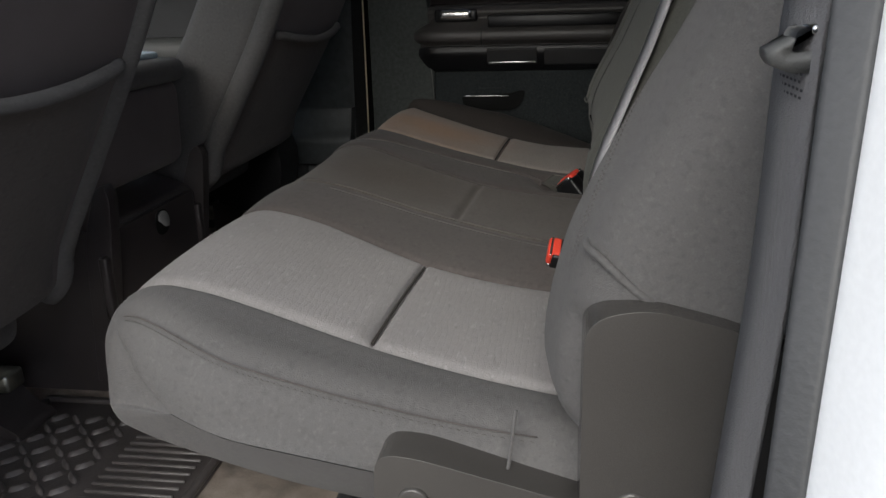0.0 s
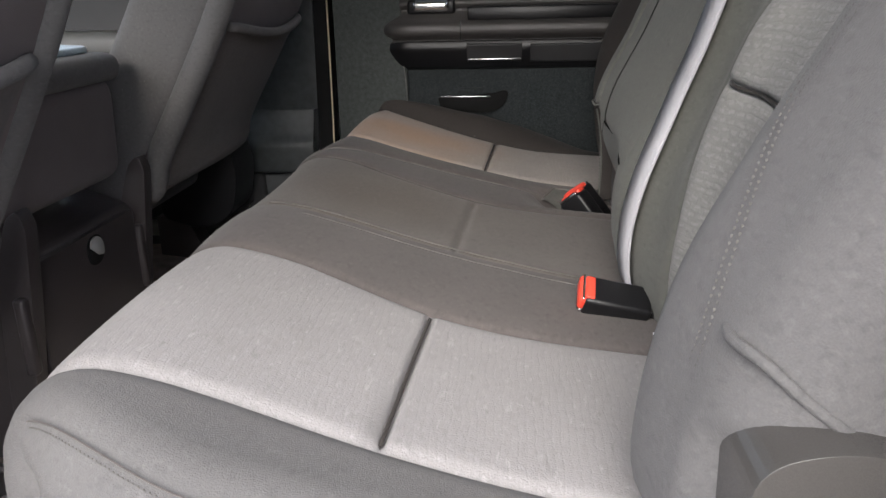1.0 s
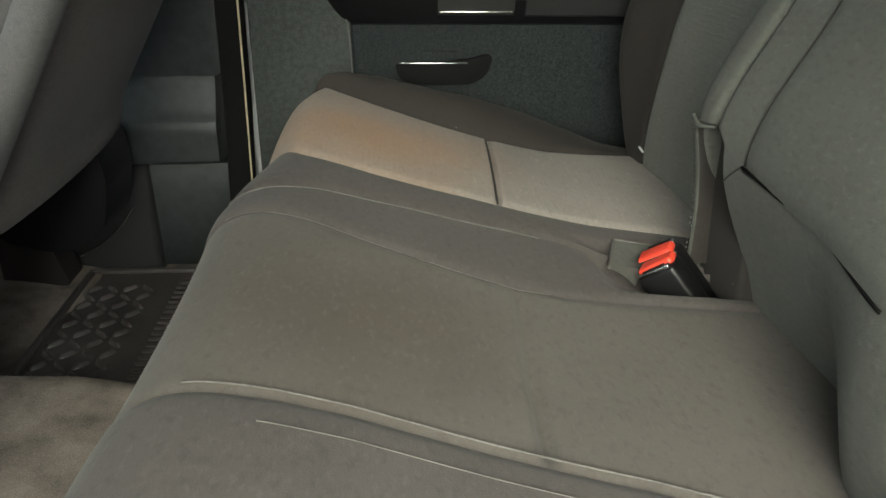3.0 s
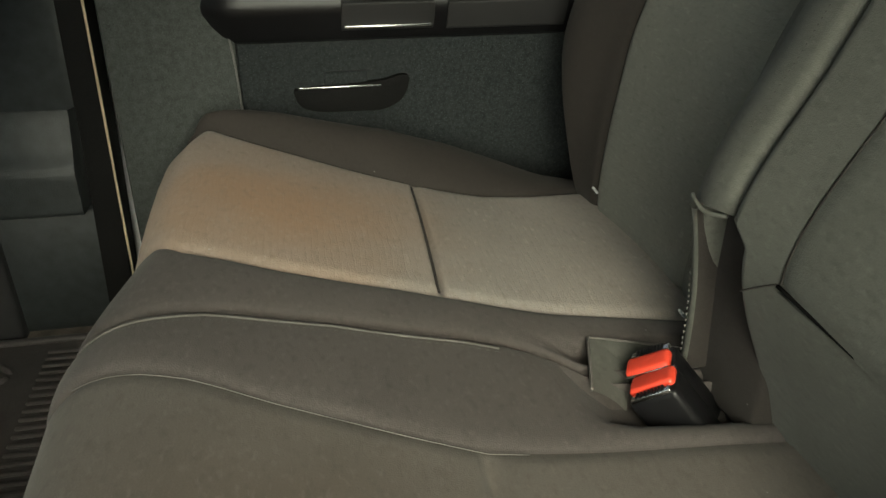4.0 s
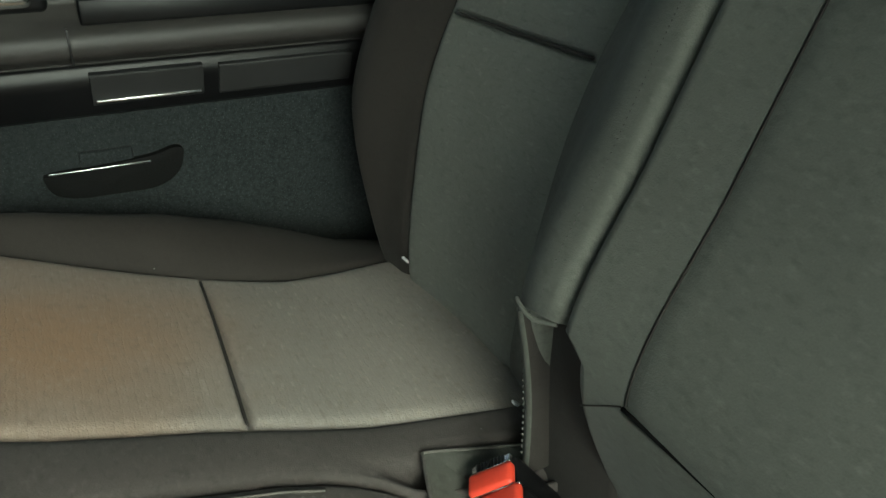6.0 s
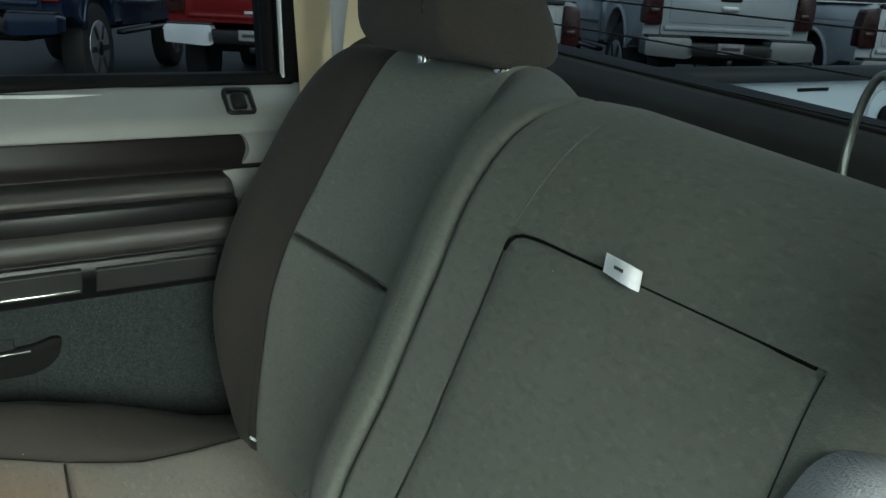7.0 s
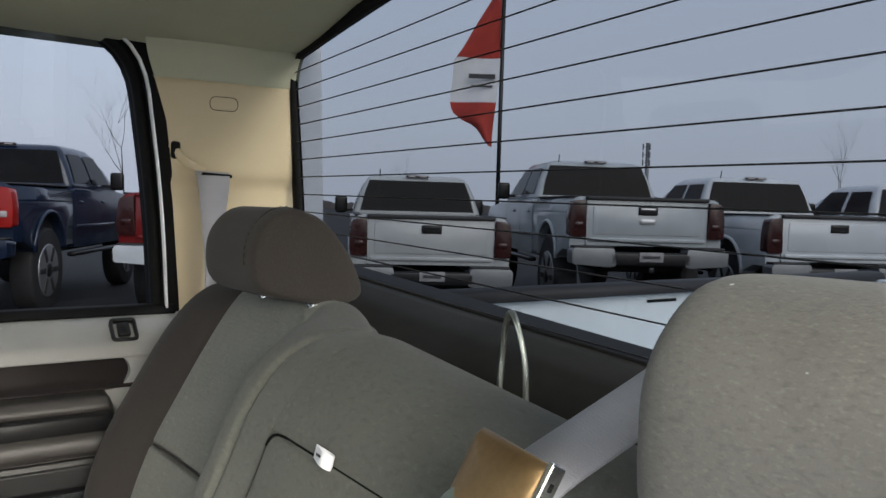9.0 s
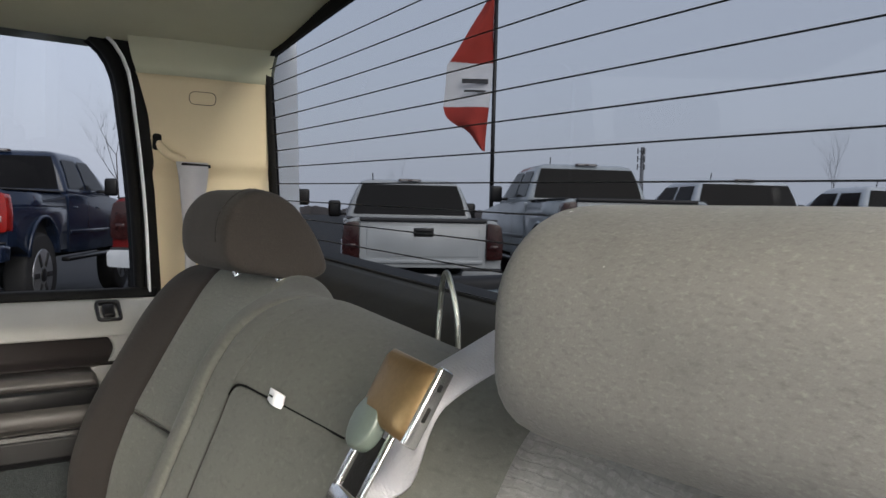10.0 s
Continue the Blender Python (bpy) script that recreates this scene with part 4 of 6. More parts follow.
tagged(part("roof_panel", grid([[(x, y, 2.15 - 0.14 * smooth(0.25, 0.86, abs(y))) for y in np.linspace(-0.86, 0.86, 21)] for x in np.linspace(-1.95, 0.70, 8)]), WHITE), "white painted cab roof", "roof", kind="structure")
tagged(part("wall_rear", prism(rounded([(0.47, 0.80), (0.47, 1.44), (0.50, 1.505), (0.56, 1.535), (0.60, 1.545), (0.70, 1.545), (0.70, 0.80)], [0, 0.02, 0.02, 0.01, 0, 0, 0]), -0.82, 0.82, "y"), OLIVE), "black trim panel below the rear window", "wall", kind="structure")
for v_ in bpy.data.objects["wall_rear"].data.vertices:
    if v_.co.z > 1.3:
        v_.co.z += 0.078 * v_.co.y - 0.006
askew(bpy.data.objects["wall_rear"])

# rear window
WIN = rounded([(-0.68, 1.489), (0.69, 1.595), (0.692, 1.75), (0.701, 1.945), (0.49, 1.988), (0.25, 2.030), (0, 2.045), (-0.25, 2.030), (-0.49, 1.988), (-0.685, 1.945), (-0.655, 1.75)], [0.03, 0.03, 0.1, 0.02, 0.1, 0.1, 0.1, 0.1, 0.1, 0.02, 0.1], 5)
wx = lambda z: 0.635 - 0.06 * (z - 1.55)
rear_win = thing("window_1", "tinted rear window with defroster lines", "window", kind="structure", at=(0.63, 0, 1.55))
wp = lambda p, d: (wx(p[1]) + d, p[0], p[1])
part("window_frame", ring(WIN, offset(WIN, 0.017), wp, -0.010, 0.004), RUBBER, rear_win)
bm = bmesh.new()
bm.faces.new([bm.verts.new(wp(p, 0.0)) for p in WIN])
pane = part("pane", bm, GLASS_REAR, rear_win, smooth=False)
pane.visible_shadow = False
for k in range(-4, 8):
    pts = []
    for y in np.linspace(-0.66, 0.695, 25):
        z = 1.7126 - 0.0102 * (0.70 - y) + k * (0.0307 + (0.70 - y) * 0.01354)
        pts.append((wx(z) - 0.003, y, z))
    part("defroster_line", tube(pts, 0.0011, 5), LINE, rear_win)

askew(rear_win)

# far door window
DW = rounded([(-0.30, 1.512), (0.411, 1.496), (0.392, 1.69), (0.344, 1.966), (-0.30, 1.945)], [0.03, 0.006, 0.2, 0.10, 0.06], 7)
dp = lambda p, d: (p[0], 0.85 - 0.13 * (p[1] - 1.5) + d, p[1])
door_win = thing("window_2", "tinted side window in a black frame", "window", kind="structure", at=(0.05, 0.85, 1.5))
part("window_frame", ring(DW, offset(DW, 0.012), dp, -0.03, 0.02), RUBBER, door_win)
bm = bmesh.new()
bm.faces.new([bm.verts.new(dp(p, 0.0)) for p in DW])
pane = part("pane", bm, GLASS_DOOR, door_win, smooth=False)
pane.visible_shadow = False
part("door_edge", ring(offset(DW, 0.0125), offset(DW, 0.0165), dp, -0.046, -0.038), WHITE, door_win, "white painted door edge")
part("weatherstrip", ring(offset(DW, 0.012), offset(DW, 0.06), dp, -0.0385, 0.01), RUBBER, door_win)

askew(door_win)

# far rear pillar
PIL_X = lerp([1.44, 1.53, 1.69, 1.83, 1.90, 1.955, 2.0], [0.436, 0.430, 0.418, 0.400, 0.379, 0.355, 0.33])


def pil_y(t, z):
    return 0.765 - 0.035 * math.sin(math.pi * min(t * 1.15, 1) * 0.5) - 0.014 * smooth(1.722, 1.742, z) - 0.010 * smooth(0.72, 1.0, t) - 0.007 * (z - 1.5)


def pil_row(z, push=0.0):
    x0 = PIL_X(z)
    return [(x0 + (wx(z) + 0.006 - x0) * k / 18, pil_y(k / 18, z) - push, z) for k in range(19)]


pillar = thing("pillar_trim", "beige plastic rear pillar trim with a belt slot", "pillar trim", kind="structure", at=(0.55, 0.75, 1.5))
part("trim_panel", grid([pil_row(z) for z in np.linspace(1.44, 1.898, 46)] + [[(p[0], p[1] + 0.008, p[2] + 0.002) for p in pil_row(1.899)]]), BEIGE, pillar)
liner_edge = tagged(part("headliner_corner", grid([[(p[0], p[1] + 0.006, p[2]) for p in pil_row(1.897)]] + [pil_row(1.899 + 0.011 * k, 0.002 + 0.012 * (k / 7) ** 2 * 4) for k in range(8)]), LINER), "pale cloth headliner edge above the pillar", "headliner", kind="structure")
askew(liner_edge)

# ground
GROUND = 0.22
tagged(part("ground", grid([[(x, y, GROUND) for y in (-3000, 0, 3000)] for x in (-3000, 0, 3000)]), mat("worn_asphalt", (0.020, 0.021, 0.023), 0.8, vary=0.35, scale=0.6, bump=0.5, grain=40, spec=0.15)), "grey asphalt lot", "ground", kind="structure")

# ---------------------------------------------------------------- bench fittings
def buckle(at, turn, label, long_button=False, size=1.0):
    """Belt buckle: black housing on a stalk, red button in a slotted face."""
    b = thing("seatbelt_buckle", label, "belt buckle", "seatbelt buckles on the bench")
    parts = [part("housing", box((0.074, 0.040, 0.027), (0.037, 0, 0), 0.005, 3), BLACK, b),
             part("stalk", box((0.09, 0.026, 0.012), (0.11, 0, -0.002), 0.003), BLACK, b),
             part("release_button", box((0.009, 0.037, 0.0185), (-0.0012, 0, -0.0035), 0.0042, 4), RED, b, "red release button"),
             part("slot_plate", box((0.004, 0.033, 0.0065), (-0.0006, 0, 0.0095), 0.001), CHROME, b, "bright slot plate")]
    for k in range(8):
        part("ridge", box((0.004, 0.0021, 0.0058), (-0.0018, -0.0105 + 0.0030 * k, 0.0095), 0.0004), BLACK, b)
    part("trim_line", box((0.003, 0.036, 0.0022), (-0.0012, 0, -0.0125), 0.0006), CHROME, b)
    if long_button:
        part("button_top", box((0.010, 0.032, 0.004), (0.006, 0, -0.0127), 0.0016, 3), RED, b, "red top of the release button")
    b.matrix_basis = Matrix.Translation(at) @ turn @ Matrix.Diagonal((size, size, size, 1))
    return b


buckle((0.151, -0.233, 1.117), rot(206, 12, 0), "black belt buckle with a red button, lying on the cushion", True, 0.88)
buckle((0.177, 0.192, 1.113), rot(0, 52, 0) @ rot(0, 0, -8) @ rot(-60, 0, 0), "black belt buckle with a red button, standing in the recess")
buckle((0.169, 0.167, 1.110), rot(0, 52, 0) @ rot(0, 0, -14) @ rot(118, 0, 0), "black belt buckle with a red button, beside its twin")

# cloth flap and recess wall between the two backrests
flap = thing("backrest_gap", "dark gap beside a stitched cloth edge between the backrests", "seat gap")
def flap_edge(k):
    return (0.163 + 0.007 * k + 0.006 * math.sin(math.pi * k), 0.207 - 0.016 * k, 1.246 - 0.145 * k)


part("flap_cloth", grid([[(x + 0.002, y + 0.006, z - 0.003), (x, y + 0.002, z - 0.003), (x - 0.001, y - 0.001, z - 0.003), (x + 0.001, y - 0.0035, z - 0.003)] for x, y, z in (flap_edge(0.09 + 0.091 * k) for k in range(11))]), FAB_EDGE, flap, "stitched edge of the cloth flap")
# The lining's dark cloth colour also stands for the shade deep in the slot.
part("slot_lining", grid([[(x + 0.001, y - 0.0035, z - 0.003), (x + 0.006, y - 0.0052, z - 0.003), (x + 0.015, y - 0.0055, z - 0.003), (x + 0.036, y - 0.005, z - 0.003)] for x, y, z in (flap_edge(0.09 + 0.091 * k) for k in range(11))]), FAB_BOL, flap, "lining of the slot, depth shade put into its dark colour")
part("flap_hem", tube(cat([(0.160, 0.201, 1.243), (0.157, 0.193, 1.2425), (0.158, 0.180, 1.239), (0.164, 0.164, 1.242)], 6), 0.0016, 8), FAB_EDGE, flap, "folded hem of the flap")
stitches(lambda t: tuple(Vector(flap_edge(0.03 + 0.9 * t)) + Vector((-0.0012, 0.0035, -0.003))), 26, flap)
# Block closing the slot, coloured dark where shade fills the gap.
part("gap_wall", box((0.04, 0.098, 0.17), (0.208, 0.170, 1.158), 0.006), FAB_BOL, flap, "cloth wall inside the slot, coloured dark for depth shade")
askew(flap)

# cloth lip round the far buckles, hemmed along its two outer edges
lip_out = cat([(0.126, 0.178, 1.1035), (0.137, 0.212, 1.1035), (0.146, 0.240, 1.1030), (0.152, 0.2445, 1.1025), (0.190, 0.236, 1.0985), (0.232, 0.226, 1.0945)], 6)
lip_in = cat([(0.150, 0.166, 1.090), (0.160, 0.186, 1.090), (0.172, 0.204, 1.090), (0.178, 0.208, 1.089), (0.200, 0.204, 1.087), (0.230, 0.200, 1.085)], 6)
lip = part("buckle_lip", grid([[Vector(p).lerp(Vector(q), t) + Vector((0, 0, 0.003 * math.sin(math.pi * t))) for t in (0, 0.15, 0.4, 0.7, 1)] for p, q in zip(lip_out, lip_in)]), FAB_EDGE, narrow, "grey cloth lip round the buckles")
part("lip_hem", tube(lip_out, 0.0015, 6), WORN, narrow, "pale hem of the buckle lip")

# white anchor tags in the crease
for x, y, z in ((0.250, 0.506, 1.114), (0.238, 0.262, 1.106), (0.214, -0.288, 1.098)):
    c = thing("anchor_tag", "small white plastic anchor tag in the seat crease", "tag", "anchor tags")
    part("tab", box((0.003, 0.005, 0.013), (x, y, z), 0.0014, 2, rot(25, -40, 0)), PAPER, c)

# armrest pull tag
tag = thing("pull_tag", "folded white cloth label at the armrest's top edge", "label")
rows = []
for k in range(25):
    a = 2 * math.pi * k / 24
    out = 0.0145 * (1 - math.cos(a))
    lift = 0.003 + 0.0042 * math.sin(a) * (1 - math.cos(a)) + 0.10 * out
    rows.append([(0.2590 - 0.91 * lift - 0.41 * d, -0.006 - out - 0.25 * d, 1.4985 + 0.41 * lift - 0.91 * d - 0.12 * out) for d in (0, 0.004, 0.008, 0.0115)])
part("cloth", grid(rows), PAPER, tag)
part("print", grid([[(0.2590 - 0.91 * 0.0105 - 0.41 * d, -0.006 - o_ - 0.25 * d, 1.4985 + 0.41 * 0.0105 - 0.91 * d - 0.12 * o_) for o_ in (0.013, 0.020)] for d in (0.004, 0.006)]), INK, tag)
askew(tag)

# wire loop behind the backrest
loop = thing("tether_loop", "bent steel wire loop behind the backrest", "wire loop")
pts = [(0.417, -0.058, 1.48), (0.417, -0.054, 1.53), (0.420, -0.053, 1.565), (0.418, -0.058, 1.592), (0.415, -0.067, 1.606), (0.411, -0.078, 1.600), (0.410, -0.090, 1.572), (0.410, -0.094, 1.54), (0.410, -0.094, 1.48)]
part("wire", tube(cat(pts, 6), 0.0028, 10), STEEL, loop)
askew(loop)

# middle belt: over the backrest's top, down its face, with the tongue on it
belt = thing("middle_belt", "grey webbing belt with a metal tongue over the backrest", "seat belt")
bp = [(0.440, -0.300, 1.56), (0.425, -0.310, 1.612), (0.395, -0.312, 1.626), (0.360, -0.304, 1.616), (0.32, -0.292, 1.594), (0.278, -0.280, 1.572), (0.240, -0.270, 1.552), (0.226, -0.264, 1.535)]
bp = [tuple(TURN @ Vector(p)) for p in bp]
ha = [(0.001, 0.0235, 0.001)] * 8
belt_y = lerp([0.9, 1.4, 1.85, 2.2, 2.5, 2.8, 3.15, 3.5, 4.0, 4.7, 5.2], [-0.192, -0.190, -0.186, -0.178, -0.172, -0.168, -0.166, -0.163, -0.160, -0.174, -0.216])
for k in range(12):
    sv = 4.95 - 4.15 * k / 11
    ym = belt_y(sv)
    q, nn = back_at(sv, ym)
    e = 0.006
    bp.append((q[0] - 0.9 * e, ym, q[1] + 0.3 * e))
    ha.append((-0.002, 0.0233, 0))
fine, finea = cat(bp, 5), cat(ha, 5)
part("webbing", ribbon(fine, finea), WEB, belt)
part("belt_guide", box((0.05, 0.05, 0.06), (0.488, -0.238, 1.580), 0.016, 3), PLASTIC, belt, "dark plastic belt guide")
u = Vector((-0.022, 0.006, -0.041)).normalized()
v = Vector((0.004, 0.065, -0.009))
v = (v - u * v.dot(u)).normalized()
n = u.cross(v).normalized()
n = n if n.x < 0 else -n
v = n.cross(u).normalized()
tm = Matrix((( u.x, v.x, n.x, 0.222), (u.y, v.y, n.y, -0.266), (u.z, v.z, n.z, 1.546), (0, 0, 0, 1)))
w = 1 if v.y > 0 else -1
cov = [(-0.024, 0.030), (-0.020, 0.033), (0.020, 0.031), (0.025, 0.027), (0.025, -0.027), (0.020, -0.031), (-0.020, -0.033), (-0.024, -0.030)]
bmc = grid([[(a, b, 0.004) for a, b in cov], [(a, b, 0.010) for a, b in cov], [(a * 0.96, b * 0.95, 0.0125) for a, b in cov], [(a * 0.86, b * 0.84, 0.0155) for a, b in cov], [(a * 0.6, b * 0.6, 0.0175) for a, b in cov], [(a * 0.2, b * 0.2, 0.0182) for a, b in cov]], True, True)
tongue = part("tongue_cover", bmc, BRONZE, None, "bronze-tinted tongue cover")
tongue.parent = belt
tongue.matrix_basis = TURN @ tm
for nm, bmx, mt, lb in (("rim", box((0.052, 0.005, 0.011), (0, -w * 0.0335, 0.0075), 0.002, 3), CHROME, "bright rim"),
                        ("rim_window", box((0.010, 0.003, 0.003), (0.004, -w * 0.0352, 0.0075), 0.001), RUBBER, ""),
                        ("rim_window", box((0.005, 0.003, 0.003), (-0.014, -w * 0.0352, 0.0075), 0.001), RUBBER, ""),
                        ("thumb_stop", prism([(0.027 + 0.019 * math.cos(a_), w * 0.014 + 0.016 * math.sin(a_)) for a_ in np.linspace(0, 2 * math.pi, 24, endpoint=False)], 0.006, 0.017, "z", 0.005, 3), THUMB, "grey-green round thumb stop"),
                        ("tongue_blade", box((0.050, 0.007, 0.0026), (0.048, w * 0.022, 0.007), 0.001), CHROME, "bright steel blade"),
                        ("tongue_blade", box((0.050, 0.007, 0.0026), (0.048, -w * 0.012, 0.007), 0.001), CHROME, "bright steel blade"),
                        ("tongue_blade", box((0.012, 0.041, 0.0026), (0.076, w * 0.005, 0.007), 0.002), CHROME, "bright steel blade"),
                        ("blade_slot", box((0.040, 0.022, 0.002), (0.050, w * 0.005, 0.0055), 0.0005), RUBBER, "")):
    p = part(nm, bmx, mt, None, lb)
    p.parent = tongue

# near side: hinge cover, cushion bracket, torn seam
hinge = thing("hinge_cover", "charcoal plastic hinge cover at the bench's end", "hinge cover")
part("shell", prism(rounded([(0.178, 0.80), (0.178, 1.219), (0.215, 1.229), (0.285, 1.212), (0.33, 1.18), (0.33, 0.80)], [0, 0.034, 0.03, 0.04, 0.02, 0], 7), -0.674, -0.590, "y", 0.030, 8), HINGE, hinge)
part("screw_cap", cyl(0.013, -0.676, -0.668, "y", (0.213, 1.084), 20, 0.002), HINGE, hinge)
brk = thing("cushion_bracket", "charcoal plastic bracket cover under the cushion's side", "bracket cover")
part("shell", prism(rounded([(0.026, 1.050), (0.029, 1.094), (0.060, 1.092), (0.20, 1.056), (0.20, 0.94), (0.026, 0.94)], [0.01, 0.018, 0.03, 0.01, 0, 0], 6), -0.642, -0.60, "y", 0.012, 5), HINGE, brk)
part("screw_cap", cyl(0.012, -0.646, -0.640, "y", (0.057, 1.056), 20, 0.002), HINGE, brk)
lip = cat([(0.184, -0.600, 1.252), (0.180, -0.622, 1.252), (0.188, -0.642, 1.250), (0.212, -0.653, 1.231), (0.237, -0.656, 1.216), (0.276, -0.657, 1.210), (0.33, -0.658, 1.212)], 6)
part("cover_hem", tube(lip, 0.0028, 10), FAB_SIDE, wide, "folded hem of the backrest cover")
part("hem_fold", tube([(p[0] + 0.004, p[1] + 0.004, p[2] - 0.0050) for p in lip], 0.0024, 8), FAB_DARK, wide)
part("side_hem", tube(cat([(0.131, -0.600, 1.112), (0.129, -0.619, 1.098), (0.126, -0.622, 1.075), (0.118, -0.622, 1.050)], 6), 0.0014, 8), FAB_SIDE, wide, "gathered seam on the cushion's side")

# near shoulder belt hanging by the door
nb = thing("shoulder_belt", "grey webbing belt hanging beside the door opening", "seat belt")
part("webbing", ribbon(cat([(0.300, -0.760, 1.60), (0.275, -0.748, 1.45), (0.268, -0.745, 1.39), (0.266, -0.742, 1.27), (0.258, -0.737, 1.13), (0.248, -0.732, 0.95), (0.244, -0.73, 0.85)], 6), (0.003, -0.0225, 0)), WEB_DARK, nb)
part("tongue_cover", ring(rounded([(0.260, 1.386), (0.292, 1.390), (0.292, 1.399), (0.262, 1.397)], 0.003, 4), rounded([(0.251, 1.382), (0.262, 1.377), (0.296, 1.384), (0.296, 1.408), (0.258, 1.406), (0.252, 1.400)], 0.006, 4), lambda p, d: (p[0], -0.752 + d, p[1]), -0.010, 0.010), SATIN, nb, "grey plastic tongue frame")
part("tongue_bar", box((0.026, 0.024, 0.0045), (0.280, -0.752, 1.3965), 0.0018, 2), CHROME, nb, "bright bar")
bm = bmesh.new()
for k in range(24):
    i, j = k % 6, k // 6
    c = Vector((0.2665 + 0.0004 * j, -0.7665 + 0.0065 * i + 0.003 * (j % 2), 1.378 - 0.0035 * j))
    vs = [bm.verts.new(c + Vector((-0.0026, dy, dz))) for dy, dz in ((-0.002, -0.0006), (0.002, -0.0006), (0.002, 0.0006), (-0.002, 0.0006))]
    bm.faces.new(vs)
tagged(part("bar_tack", bm, INK, nb, "dark zigzag stitching"), kind="stuff")

# ---------------------------------------------------------------- pillar fittings
def on_pillar(x, z, out):
    return (x, pil_y((x - PIL_X(z)) / (wx(z) + 0.006 - PIL_X(z)), z) - out, z)


ring_pts = oval(0.490, 1.862, 0.0232, 0.0115)
part("plug", grid([[on_pillar(0.490 + (x - 0.490) * f, 1.862 + (z - 1.862) * f, 0.0012 * (1 - f ** 8)) for x, z in ring_pts] for f in (0.02, 0.5, 0.85, 0.97)], True), BEIGE, pillar, "oval beige plug")
part("plug_gap", tube([on_pillar(x, z, 0.0002) for x, z in ring_pts + ring_pts[:1]], 0.0007, 5, False), POD_DARK, pillar)
part("belt_slot", prism(rounded([(0.448, 1.738), (0.503, 1.736), (0.503, 1.742), (0.450, 1.744)], 0.0025, 4), 0.716, 0.76, "y"), RUBBER, pillar)
part("grip_hook", tube(cat([(0.414, 0.757, 1.789), (0.421, 0.742, 1.771), (0.433, 0.732, 1.757), (0.458, 0.728, 1.747)], 6), 0.0075, 10), BEIGE, pillar, "beige coat hook")
part("hook_gap", box((0.016, 0.02, 0.030), (0.416, 0.752, 1.780), 0.005), RUBBER, pillar)
fb = thing("shoulder_belt", "grey webbing belt hanging from the pillar slot", "seat belt")
part("webbing", ribbon(cat([(0.470, 0.722, 1.745), (0.468, 0.710, 1.72), (0.466, 0.708, 1.65), (0.462, 0.704, 1.57), (0.455, 0.70, 1.45)], 6), [(0.029 - 0.018 * smooth(2, 22, i), 0.010 * smooth(2, 24, i), 0) for i in range(25)]), WEB, fb)

askew(pillar)
askew(fb)

